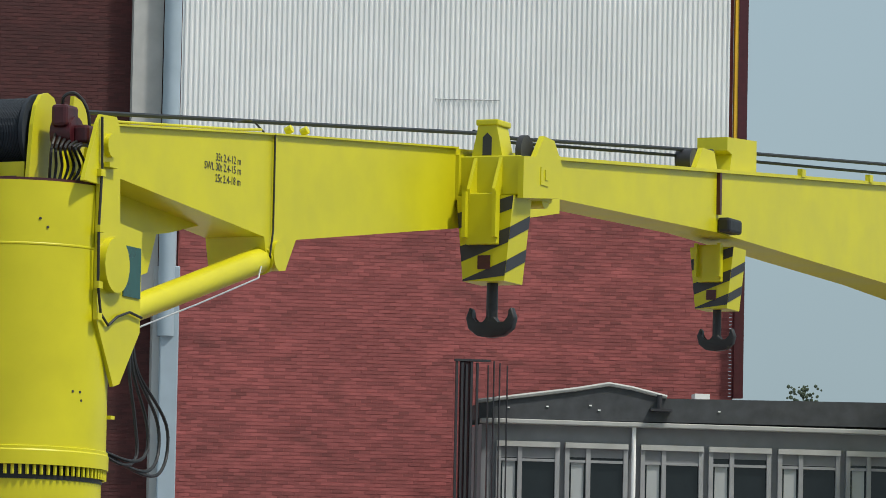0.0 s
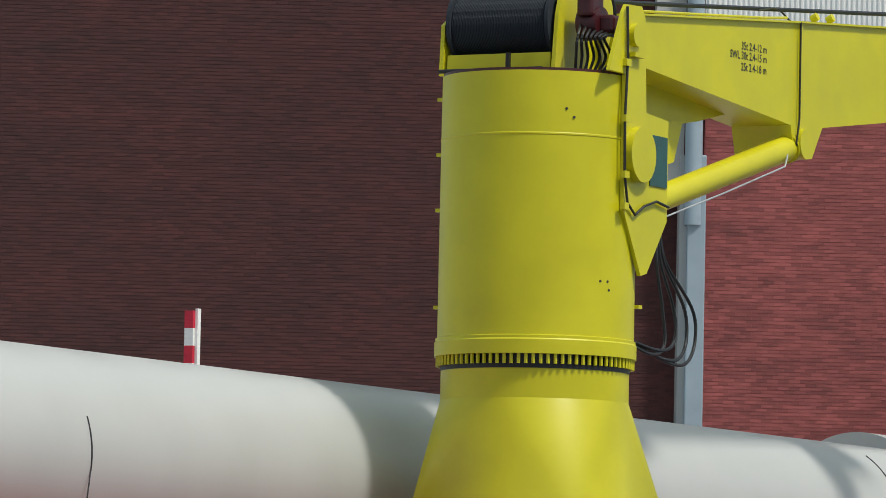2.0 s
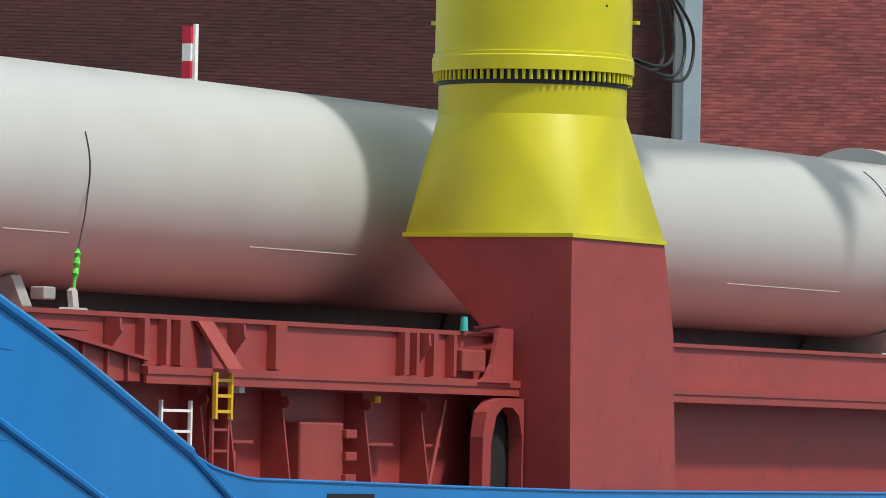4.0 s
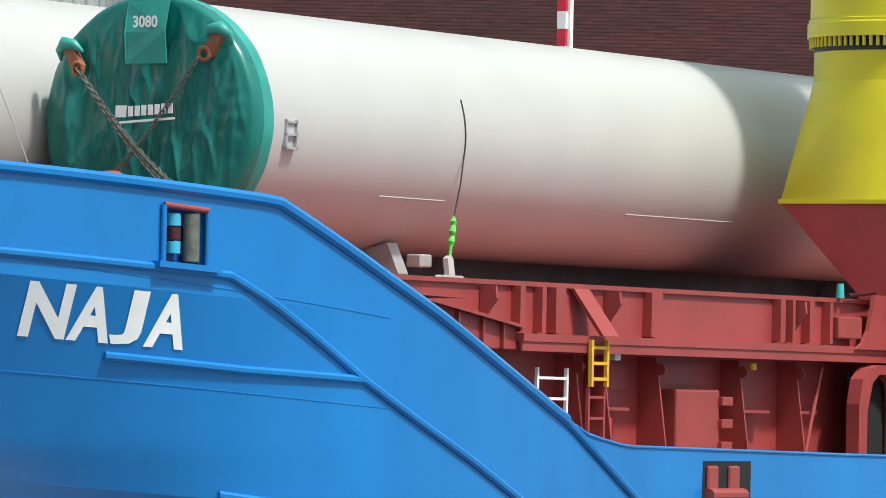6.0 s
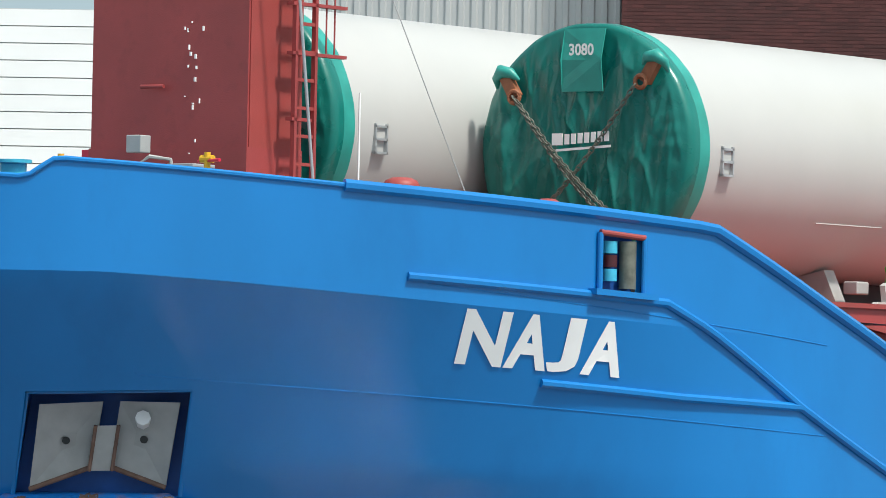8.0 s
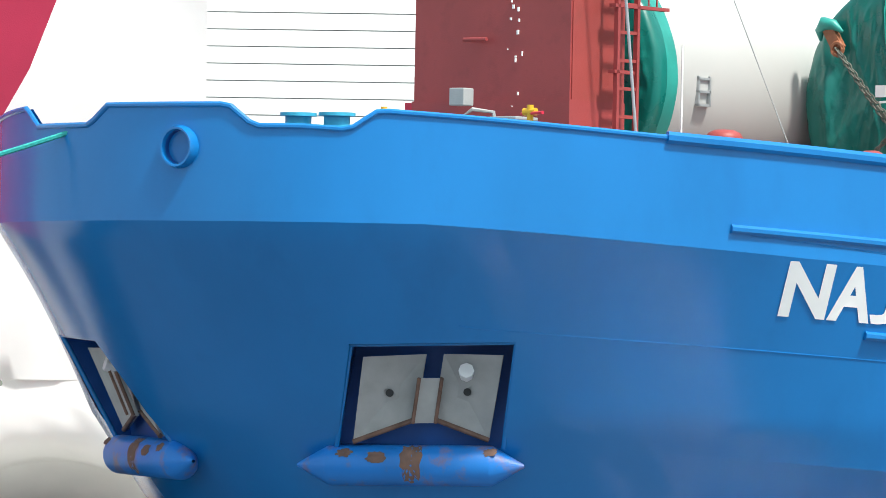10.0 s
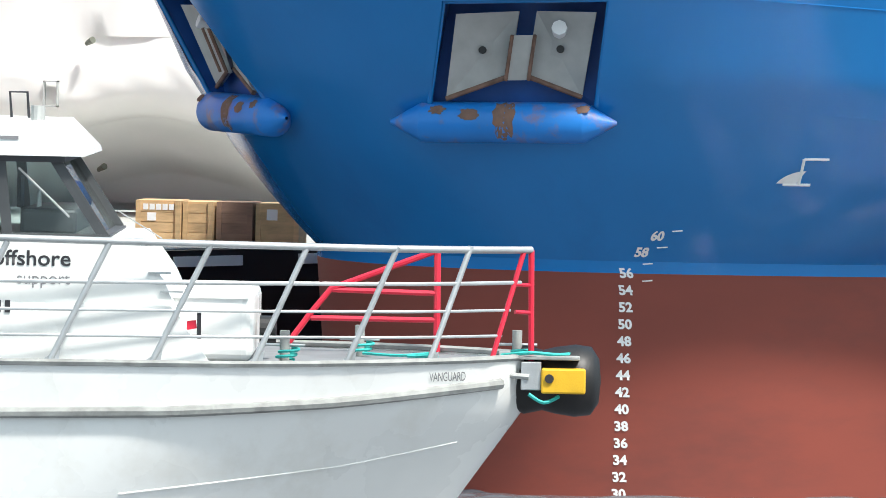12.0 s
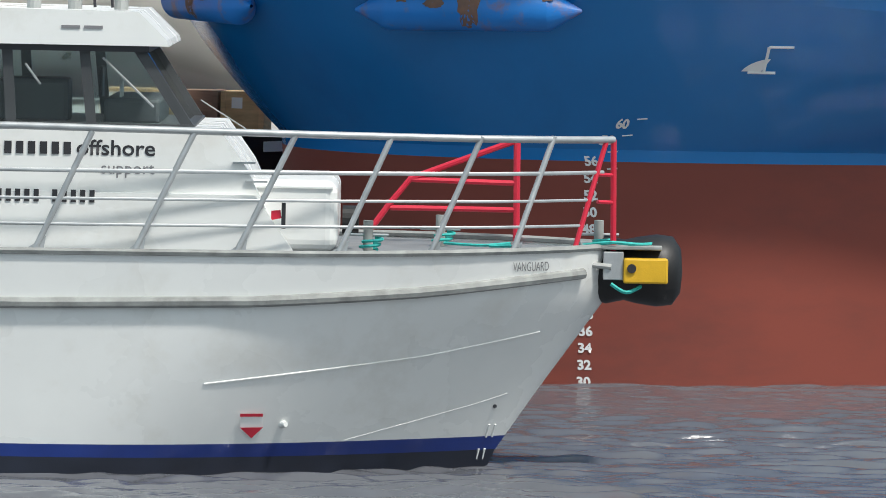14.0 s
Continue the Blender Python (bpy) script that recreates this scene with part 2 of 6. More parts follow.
def cut_hole(bm, loop, n, reach=1.6):
    """Cuts a convex opening with the outline loop out of a sheet, along the direction n."""
    loop = [Vector(p) for p in loop]
    c = sum(loop, Vector()) / len(loop)
    n = Vector(n).normalized()
    near = lambda: [f for f in bm.faces if (f.calc_center_median() - c).length < reach]
    planes = []
    for a, b in zip(loop, loop[1:] + loop[:1]):
        pn = (b - a).cross(n).normalized()
        if pn.dot(c - a) > 0:
            pn = -pn
        planes.append((a, pn))
        fs = near()
        geom = list({v for f in fs for v in f.verts}) + list({e for f in fs for e in f.edges}) + fs
        bmesh.ops.bisect_plane(bm, geom=geom, plane_co=a, plane_no=pn, dist=1e-5)
    gone = [f for f in near() if all((f.calc_center_median() - a).dot(pn) < 0 for a, pn in planes)]
    bmesh.ops.delete(bm, geom=gone, context="FACES")


def lettering(text, size, shear=0.0, bold=0.0):
    """A flat mesh of built-in type: x along the line, y up; centred on the line's start."""
    cu = bpy.data.curves.new("type", "FONT")
    cu.body, cu.size, cu.shear, cu.offset, cu.resolution_u = text, size, shear, bold, 3
    ob = bpy.data.objects.new("type", cu)
    scene.collection.objects.link(ob)
    dg = bpy.context.evaluated_depsgraph_get()
    me = bpy.data.meshes.new_from_object(ob.evaluated_get(dg))
    bm = bmesh.new()
    bm.from_mesh(me)
    bpy.data.objects.remove(ob)
    bpy.data.curves.remove(cu)
    bpy.data.meshes.remove(me)
    return bm


def letter_on(name, text, size, place, material, parent, shear=0.0, bold=0.0, wide=1.0, label=""):
    """place(x, y) gives the point of the surface for a point of the line of type."""
    bm = lettering(text, size, shear, bold)
    bmesh.ops.triangulate(bm, faces=bm.faces[:])
    for v in bm.verts:
        v.co = place(v.co.x * wide, v.co.y)
    return part(name, bm, material, parent, label or "white painted lettering")


# ---- cargo ship ----
ship = thing("cargo_ship", SHIP, "blue-hulled cargo ship with red antifouling moored at the quay", "ship")


def hull_point(s, zfun, side):
    """s runs from the stem (0) aft to 60; side 1 is port."""
    phi = math.pi / 2 * min(s, 12) / 12
    w = BEAM * math.sin(phi)
    lo, hi = -4.0, 62.0
    for k in range(34):
        ll = (lo + hi) / 2
        h = zfun(max(ll, 0), w * side)
        c, a = hull_ca(h, max(ll, 0))
        want = c - a * math.cos(phi) if s < 12 else c + (60 - c) * (s - 12) / 48
        if want > ll:
            lo = ll
        else:
            hi = ll
    return Vector((ll, -w * side, h))


STATIONS = [12 * (i / 90) ** 1.1 for i in range(91)] + [13, 14, 15, 17, 20, 24, 28, 34, 42, 60]


def strip_mesh(zf0, zf1, n):
    bm = bmesh.new()
    rows = []
    for k in range(n + 1):
        t = k / n
        zf = lambda l, w, t=t: zf0(l, w) * (1 - t) + zf1(l, w) * t
        rows.append([hull_point(s, zf, -1) for s in STATIONS[::-1]] + [hull_point(s, zf, 1) for s in STATIONS[1:]])
    grid(bm, rows)
    return bm


def set_out(l, h):
    """The point of the fairing plan by which marks on the side are set out."""
    def plan(x):
        f = lin(x, (6.0, 12.0), (0, 1)) * lin(h, (2.4, 4.8), (0, 1))
        f = f * f * (3 - 2 * f)
        c, a = hull_ca(h, max(x, 3.6), False)
        gg = (20 - a) / 9
        gg += (0.93 - gg) * f
        a = 20 - 9 * gg
        c = 3.5 * (1 - gg) + a
        return BEAM if x >= c else BEAM * math.sqrt(max(0.0, 1 - ((c - x) / a) ** 2))
    x = l - 1.43 * (plan(l) - half(l, h, False))
    return x, plan(x)


def hull_at(l, h, out=0.0, side=1):
    """A point of the shell on the same bearing from the far bank as the set-out point."""
    x, w = set_out(l, h)
    p = SHIP @ Vector((x, -w, h))
    q = TH - math.atan2(p.x, p.y)
    want = x * math.sin(q) + w * math.cos(q)
    lo, hi = x - 2.5, x + 2.5
    for k in range(24):
        mid_l = (lo + hi) / 2
        if mid_l * math.sin(q) + half(mid_l, h) * math.cos(q) < want:
            lo = mid_l
        else:
            hi = mid_l
    return Vector((lo, -(half(lo, h) + out) * side, h))


knuckle_z = lambda l, w: min(knuckle_h(l), rail_h(l) - 0.03)
part("bottom_plating", strip_mesh(lambda l, w: -0.6, lambda l, w: boot_h(l), 8), BOOT, ship, "red antifouling bottom with worn patches", smooth=40)

# anchor pockets: outline, outward direction
POCKET = [(1.19, 1.85, 5.75), (2.22, 3.43, 5.81), (2.67, 2.93, 4.60), (1.73, 1.24, 4.56)]
POCKET_OUT = Vector((-0.838, -0.546, 0.0))


def ship_pt(p, side=1):
    return Vector((p[0], -p[1] * side, p[2]))


chine_z_ship = lambda l, w: min(chine_h(l), knuckle_z(l, w) - 0.02)
boot_line = lambda l, w: boot_h(l) + 0.14
part("boot_top", strip_mesh(lambda l, w: boot_h(l), boot_line, 2), BLUE, ship, "upright blue strake above the red bottom", smooth=40)
for plating, low_line, high_line, courses in (("lower_side_plating", boot_line, chine_z_ship, 14), ("side_plating", chine_z_ship, knuckle_z, 18)):
    side_bm = strip_mesh(low_line, high_line, courses)
    for side in (1, -1):
        out = Vector((POCKET_OUT.x, POCKET_OUT.y * side, 0))
        cut_hole(side_bm, [ship_pt(p, side) for p in POCKET], out, 1.7)
    part(plating, side_bm, BLUE, ship, "glossy blue hull plating", smooth=25)
LOW_PORTS = [12.8, 14.45, 15.9]

CHOCK = [(5.90, 7.72), (6.50, 7.67), (6.50, 7.02), (5.90, 7.06)]
BITT_BOX = [(17.05, 4.82), (18.35, 4.82), (18.35, 3.96), (17.05, 3.96)]
bul_bm = strip_mesh(knuckle_z, lambda l, w: rail_h(l) - notch(w), 5)
cut_hole(bul_bm, [hull_at(l, h) for l, h in CHOCK], (0.35, -0.94, 0), 1.0)
HOLE = hull_point(12 * 2 / math.pi * math.asin(0.62 / BEAM), lambda l, w: 7.93, 1) - Vector((0.03, 0, 0))
cut_hole(bul_bm, [HOLE + Vector((0, 0.20 * math.cos(k * math.pi / 8), 0.20 * math.sin(k * math.pi / 8))) for k in range(16)], (1, 0, 0), 0.45)
bul = part("bulwark", bul_bm, BLUE, ship, "blue bulwark plating with fairlead notches", smooth=40)
for poly in bul.data.polygons:
    if (poly.center - HOLE).length < 0.42 or (poly.center - hull_at(6.2, 7.35)).length < 0.6:
        poly.use_smooth = False
inner = strip_mesh(knuckle_z, lambda l, w: rail_h(l) - notch(w), 2)
for v in inner.verts:
    v.co = Vector((v.co.x + 0.05, v.co.y - math.copysign(0.05, v.co.y) if abs(v.co.y) > 0.1 else v.co.y, v.co.z))
cut_hole(inner, [hull_at(l, h) for l, h in CHOCK], (0.35, -0.94, 0), 1.0)
part("bulwark_lining", inner, BLUE, ship, smooth=40)


def rail_line(side_from, side_to):
    return [hull_point(abs(s), lambda l, w: rail_h(l) - notch(w), 1 if s >= 0 else -1) for s in np.linspace(side_from, side_to, 150)]


part("top_rail", tube_path(bmesh.new(), rail_line(-9, 8.2), 0.035), BLUE, ship)
part("cap_rail", tube_path(bmesh.new(), [hull_at(l, rail_h(l), 0.0) for l in np.linspace(3.0, 13.5, 40)], 0.075), BLUE, ship, "rounded blue cap rail")
part("low_rail", tube_path(bmesh.new(), [hull_at(l, rail_h(l), 0.0) for l in np.r_[np.linspace(13.5, 16, 10), np.linspace(17, 60, 12)]], 0.022), BLUE, ship)
RIDGES = [[(13.4, 5.36), (15.9, 4.05), (16.8, 3.6)], [(3.68, 7.14), (6.85, 6.93), (9.38, 5.76), (13.59, 4.0), (15.5, 3.2)], [(5.55, 5.97), (7.45, 5.84), (9.38, 5.76)], [(7.98, 4.38), (12.17, 3.97)]]
for pts in RIDGES:
    line = []
    for (l0, h0), (l1, h1) in zip(pts, pts[1:]):
        line += [hull_at(l0 + (l1 - l0) * k / 10, h0 + (h1 - h0) * k / 10, 0.01) for k in range(10)]
    line.append(hull_at(*pts[-1], 0.01))
    part("rubbing_strake", tube_path(bmesh.new(), line, 0.055), BLUE, ship)
for h0, h1, l0, l1 in ((5.99, 5.42, 1.0, 10), (7.06, 6.5, 3.9, 9.5)):
    part("weld_seam", tube_path(bmesh.new(), [hull_at(l, h0 + (h1 - h0) * (l - l0) / (l1 - l0), 0.0) for l in np.linspace(l0, l1, 30)], 0.008, 5), BLUE, ship)

# decks
bm = bmesh.new()
port = [hull_point(s, lambda l, w: 7.0 - 0.02 * l, 1) + Vector((0.12, 0.12, 0)) for s in np.linspace(0.3, 11.5, 30)]
bm.faces.new([bm.verts.new(p) for p in port] + [bm.verts.new((p.x, -p.y, p.z)) for p in port[::-1]])
part("forecastle_deck", bm, DECKGREY, ship)
part("main_deck", bx(14.2, -7.1, 4.3, 70, 7.1, 4.4), OXIDE, ship)
part("forecastle_bulkhead", bx(12.2, -5.9, 4.4, 12.4, 6.5, 6.9), OXIDE, ship)


# anchor pocket with its folded anchor, one on each bow
def pocket(side):
    p = [ship_pt(q, side) for q in POCKET]
    out = Vector((POCKET_OUT.x, POCKET_OUT.y * side, 0))
    inn = [q - out * d for q, d in zip(p, (0.75, 0.75, 0.2, 0.2))]
    bm = bmesh.new()
    a, b = [bm.verts.new(q) for q in p], [bm.verts.new(q) for q in inn]
    for i in range(4):
        bm.faces.new((a[i], a[(i + 1) % 4], b[(i + 1) % 4], b[i]))
    bm.faces.new(b)
    recess = part("anchor_recess", bm, mat_recess_shade, ship, "recessed anchor pocket, hull blue darkened as shade")
    for i in (0, 1, 3):
        part("recess_rim", rd(p[i] - out * 0.01, p[(i + 1) % 4] - out * 0.01, 0.03), BLUE, recess)
    u = (p[1] - p[0]).normalized()
    cl = (p[0] + p[1]) / 2
    base = (p[2] + p[3]) / 2
    # two grey fluke plates that meet in a blunt V, with rusty lower edges, and the shank between them
    at = lambda x, v, d: cl + u * x + (base - cl) * v - out * d
    for sgn in (-1, 1):
        q0, q1, q2, q3 = at(0.10 * sgn, 0.10, 0.42), at(0.80 * sgn, 0.12, 0.20), at(0.78 * sgn, 0.93, 0.04), at(0.10 * sgn, 0.72, 0.16)
        part("anchor_fluke", prism(bmesh.new(), [q0, q1, q2, q3], -out * 0.06), GALV, recess, "grey anchor fluke")
        part("fluke_edge", rd(q2, q3, 0.03), RUST, recess, "rusty fluke edge")
        part("fluke_hole", rd((q0 + q1 + q2 + q3) / 4 - out * 0.02, (q0 + q1 + q2 + q3) / 4 + out * 0.02, 0.045, seg=16), BLACK, recess)
    part("anchor_shank", prism(bmesh.new(), [at(-0.12, 0.33, 0.2), at(0.14, 0.33, 0.2), at(0.14, 0.76, 0.1), at(-0.12, 0.76, 0.1)], out * 0.06), GALV, recess, "grey anchor shank with rusty edges")
    for x in (-0.12, 0.14):
        part("shank_edge", rd(at(x, 0.33, 0.13), at(x, 0.76, 0.03), 0.022, seg=6), RUST, recess)
    part("shackle", rd(at(0.40, 0.30, 0.34), at(0.40, 0.26, 0.2), 0.09, seg=8), LETTER, recess, "white-painted shackle")
    # fender roll under the pocket
    a0, a1 = ship_pt((1.70, 0.71, 4.36), side), ship_pt((2.91, 3.06, 4.40), side)
    a0, a1 = a0 + out * 0.13, a1 + out * 0.13
    d = (a1 - a0).normalized()
    n = 24
    bm = bmesh.new()
    pts = [(0.0, 0.02), (0.36, 0.225), (0.38, 0.235), ((a1 - a0).length - 0.38, 0.235), ((a1 - a0).length - 0.36, 0.225), ((a1 - a0).length, 0.02)]
    up = Vector((0, 0, 1))
    sd = d.cross(up).normalized()
    grid(bm, [[a0 + d * x + r * (math.cos(k * 2 * math.pi / n) * sd + math.sin(k * 2 * math.pi / n) * up) for k in range(n)] for x, r in pts], True)
    roll = part("anchor_rest", bm, mat_roll, ship, "blue anchor rest tube with rust stains", smooth=35)
    span = (a1 - a0).length
    rnd = random.Random(3)
    for f, wide, t0, t1 in ((0.52, 0.13, -0.9, 1.4), (0.36, 0.11, 0.1, 0.7), (0.22, 0.09, 0.4, 0.9), (0.86, 0.08, 0.5, 1.0)):
        bm = bmesh.new()
        ring = []
        for k in range(26):
            q = k * 2 * math.pi / 26
            e = 0.75 + 0.5 * rnd.random()
            x = f * span + wide * e * math.cos(q)
            b = (t0 + t1) / 2 + (t1 - t0) / 2 * e * math.sin(q)
            ring.append((x, b))
        mid = (f * span, (t0 + t1) / 2)
        face = sd if sd.dot(out) > 0 else -sd
        spot = lambda x, b, r: a0 + d * x + r * (math.cos(b) * face + math.sin(b) * up)
        rows = [[spot(mid[0] + (x - mid[0]) * g, mid[1] + (b - mid[1]) * g, 0.2385) for x, b in ring] for g in (0.02, 0.35, 0.7, 1.0)]
        grid(bm, rows, True)
        part("rust_patch", bm, RUST, roll, "flaking rust patch", smooth=60)


# darker copy of the hull blue; paints shade into pockets, chock and hawse pipe
mat_recess_shade = mat("hull blue darkened as recess shade", (0.006, 0.075, 0.30), 0.5, vary=0.2, scale=3)
mat_roll = mat("chafed blue paint", (0.010, 0.20, 0.62), 0.4, vary=0.1, scale=1.5, dirt=(0.30, 0.13, 0.06), dirt_amount=0.9, dirt_scale=2.6)
pocket(1)
pocket(-1)

# roller chock in the bulwark
ch = [hull_at(l, h, 0.03) for l, h in CHOCK]
# back plate in the darkened blue, for the shade within the chock
chock = part("roller_chock", prism(bmesh.new(), [q + Vector((0, 0.18, 0)) for q in ch], (0, 0.03, 0)), mat_recess_shade, ship, "framed roller chock in the bulwark")
for a, b, m_ in ((0, 1, OXIDE_LIT), (1, 2, BLUE), (0, 3, BLUE)):
    part("chock_frame", rd(ch[a], ch[b], 0.035), m_, chock)
part("chock_sill", prism(bmesh.new(), [hull_at(5.78, 7.07, 0.0), hull_at(6.62, 7.02, 0.0), hull_at(6.62, 6.95, 0.0), hull_at(5.78, 7.0, 0.0)], (-0.03, -0.14, 0)), BLUE, chock)
mid = (ch[0] + ch[3]) / 2 * 0.62 + (ch[1] + ch[2]) / 2 * 0.38 + Vector((0, 0.1, 0))
for z, m_ in ((0.18, ROLLER), (-0.14, ROLLER), (0.02, DARKRED)):
    part("roller", rd(mid + Vector((0, 0, z - 0.07)), mid + Vector((0, 0, z + 0.07)), 0.085, seg=18), m_, chock, smooth=40)
mid2 = (ch[0] + ch[3]) / 2 * 0.25 + (ch[1] + ch[2]) / 2 * 0.75 + Vector((0, 0.08, 0))
part("roller", rd(mid2 + Vector((0, 0, -0.28)), mid2 + Vector((0, 0, 0.27)), 0.1, seg=18), CHAIN, chock, "worn bare steel roller", smooth=40)

# round hawse hole
bm = bmesh.new()
n = 28
rr = [(0.19, 0.0), (0.20, -0.05), (0.225, -0.055), (0.245, 0.0), (0.245, 0.1)]
grid(bm, [[HOLE + Vector((x, r * math.cos(k * 2 * math.pi / n), r * math.sin(k * 2 * math.pi / n))) for k in range(n)] for r, x in rr], True)
part("hawse_ring", bm, BLUE, ship, "rounded blue ring round the hawse hole", smooth=60)
bm = bmesh.new()
grid(bm, [[HOLE + Vector((x, r * math.cos(k * 2 * math.pi / n), r * math.sin(k * 2 * math.pi / n))) for k in range(n)] for r, x in ((0.19, 0.0), (0.19, 0.35), (0.01, 0.36))], True)
hawse = part("hawse_pipe", bm, mat_recess_shade, ship, smooth=60)
for k in range(3):
    part("rope_turn", rd(HOLE + Vector((0.2 + 0.03 * k, -0.16, -0.05 + 0.07 * k)), HOLE + Vector((0.2, 0.02, -0.03 + 0.07 * k)), 0.03), TEAL, hawse)

# drums in the notch
for w in (1.2, 1.7):
    d = thing("fairlead_roller", SHIP @ Matrix.Translation((0.78 + 0.16 * w, -w, 7.0)), "light blue fairlead roller standing in the bulwark notch", "roller", "fairlead rollers")
    part("drum", rd((0, 0, 0.75), (0, 0, 1.14), 0.17, seg=20), ROLLER, d, smooth=40)
    part("flange", rd((0, 0, 1.14), (0, 0, 1.18), 0.21, seg=20), ROLLER, d, smooth=40)
    part("waist", rd((0, 0, 1.18), (0, 0, 1.33), 0.15, seg=20), ROLLER, d, smooth=40)
    part("flange", rd((0, 0, 1.33), (0, 0, 1.37), 0.21, seg=20), ROLLER, d, smooth=40)

# ship's name, draught figures and marks
def on_hull(l0, h0, slope, k=1.0, dl=0.9):
    def place(x, y):
        l = l0 + x * dl
        h = h0 + slope * x + y * k
        return hull_at(l, h, 0.014)
    return place


for text, l0, l1 in (("N", 4.47, 5.00), ("A", 5.02, 5.53), ("J", 5.52, 5.91), ("A", 5.97, 6.50)):
    bm = lettering(text, 1.0, 0.0, 0.035)
    bmesh.ops.triangulate(bm, faces=bm.faces[:])
    xs_, ys_ = [v.co.x for v in bm.verts], [v.co.y for v in bm.verts]
    for v in bm.verts:
        f, q = (v.co.x - min(xs_)) / (max(xs_) - min(xs_)), (v.co.y - min(ys_)) / (max(ys_) - min(ys_))
        l = l0 + (l1 - l0) * f - 0.13 * q
        v.co = hull_at(l, 6.17 - 0.058 * (l - 4.45) + 0.62 * q, 0.014)
    part("name_letter", bm, LETTER, ship, "large white italic name letter")
for d in range(30, 62, 2):
    hh = (d - 30) / 10 - 0.02
    letter_on("draught_figure", str(d), 0.155, on_hull(4.26 - 0.06 * hh + (0.05 if d > 56 else 0), hh + (0.05 if d > 56 else 0), 0, 1.0, 0.66), LETTER, ship, -0.75 if d > 56 else (-0.35 if d > 52 else -0.2), 0.006)
    if d >= 54:
        part("draught_tick", rd(hull_at(4.42 - 0.06 * hh, hh + 0.16, 0.005), hull_at(4.50 - 0.06 * hh, hh + 0.17, 0.005), 0.008), LETTER, ship)
for (l0, h0), (l1, h1), r in (((5.02, 3.72), (4.88, 4.02), 0.02), ((4.88, 4.02), (5.14, 4.02), 0.018), ((4.86, 3.72), (5.14, 3.72), 0.02)):
    part("bulb_mark", rd(hull_at(l0, h0, 0.0), hull_at(l1, h1, 0.0), r, seg=6), LETTER, ship)
bm = bmesh.new()
bm.faces.new([bm.verts.new(hull_at(4.98 - 0.2 * math.sin(t), 3.73 + 0.15 * math.cos(t) if math.cos(t) > 0 else 3.73, 0.012)) for t in np.linspace(0, math.pi / 2, 8)] + [bm.verts.new(hull_at(4.98, 3.73, 0.012))])
part("bulb_mark", bm, LETTER, ship)

# mooring bitt in its side box
bb = [hull_at(l, h, 0.006) for l, h in BITT_BOX]
# flat black plate paints the shade of the open recess
bitt = part("bitt_box", prism(bmesh.new(), bb, (0, 0.02, 0)), SHADE_BLACK, ship, "mooring box in the side, its shaded inside painted black")
for l in (17.25, 17.83):
    part("bitt_post", bx(l - 0.14, -7.56, 3.98, l + 0.14, -7.5, 4.76, 0.03), OXIDE_LIT, bitt)
part("bitt_bar", rd((17.1, -7.56, 4.38), (18.05, -7.56, 4.38), 0.09), OXIDE_LIT, bitt)
for l in LOW_PORTS:
    part("freeing_port", bx(l - 0.27, -7.503, 3.80, l + 0.27, -7.45, 4.06, 0.03), BLACK, ship)

# ---- hatch coaming ----
co = thing("hatch_coaming", SHIP, "red oxide steel hatch coaming with stays and lugs", "coaming")
part("coaming_plate", bx(12.4, -6.0, 4.4, 70, 6.0, 6.3), OXIDE, co)
part("top_flange", bx(13.9, -6.62, 6.3, 70, 6.4, 6.4), OXIDE_LIT, co)
part("flange_web", bx(13.9, -6.6, 6.18, 70, -6.56, 6.3), OXIDE_LIT, co)
part("cover_side", bx(9.5, -6.42, 6.4, 70, 6.4, 7.04), OXIDE, co, "red hatch cover side plating")
# added slab: blocks the bright gap below the towers so it reads as shadow
part("gap_slab", bx(11, -1.5, 7.0, 70, 3.0, 7.55), DECKGREY, co, "grey slab added to keep the gap under the cargo dark")
part("cover_lip", bx(9.5, -6.47, 7.0, 70, 6.45, 7.06), OXIDE_LIT, co)
part("sloping_beam", prism(bmesh.new(), [(11.5, -6.5, 6.78), (13.95, -6.5, 6.47), (13.95, -6.5, 6.2), (11.5, -6.5, 6.2)], (0, 0.06, 0)), OXIDE, co)
part("beam_lip", prism(bmesh.new(), [(11.5, -6.45, 6.82), (13.95, -6.45, 6.5), (13.95, -6.45, 6.46), (11.5, -6.45, 6.77)], (0, -0.16, 0)), OXIDE_LIT, co)
for l in (12.4, 13.0, 13.5):
    part("beam_stiffener", bx(l, -6.56, 6.2, l + 0.03, -6.5, 6.7 - 0.12 * (l - 12.4)), OXIDE_LIT, co)
for l in (15.77, 16.51, 17.95, 20.23, 21.87):
    part("stay", prism(bmesh.new(), [(l, -6.0, 6.16), (l, -6.28, 6.16), (l, -6.52, 4.4), (l, -6.0, 4.4)], (0.035, 0, 0)), OXIDE_LIT, co)
    part("stay_lug", rd((l, -6.34, 6.0), (l + 0.04, -6.34, 6.0), 0.08, seg=14), OXIDE_LIT, co)
part("brace", rd((22.62, -6.3, 6.1), (22.05, -6.3, 4.6), 0.03), OXIDE_LIT, co)
for l0, l1 in ((16.55, 17.3), (20.3, 21.2), (22.1, 22.6)):
    part("shelf_bar", bx(l0, -6.25, 5.45, l1, -6.0, 5.49), OXIDE_LIT, co)
for l, w_ in ((13.9, 0.12), (14.45, 0.1), (14.8, 0.25), (17.3, 0.3), (20.9, 0.14), (21.25, 0.08), (21.75, 0.14), (22.35, 0.08)):
    part("cover_stiffener", bx(l, -6.56, 6.42, l + w_, -6.42, 7.0), OXIDE_LIT, co)
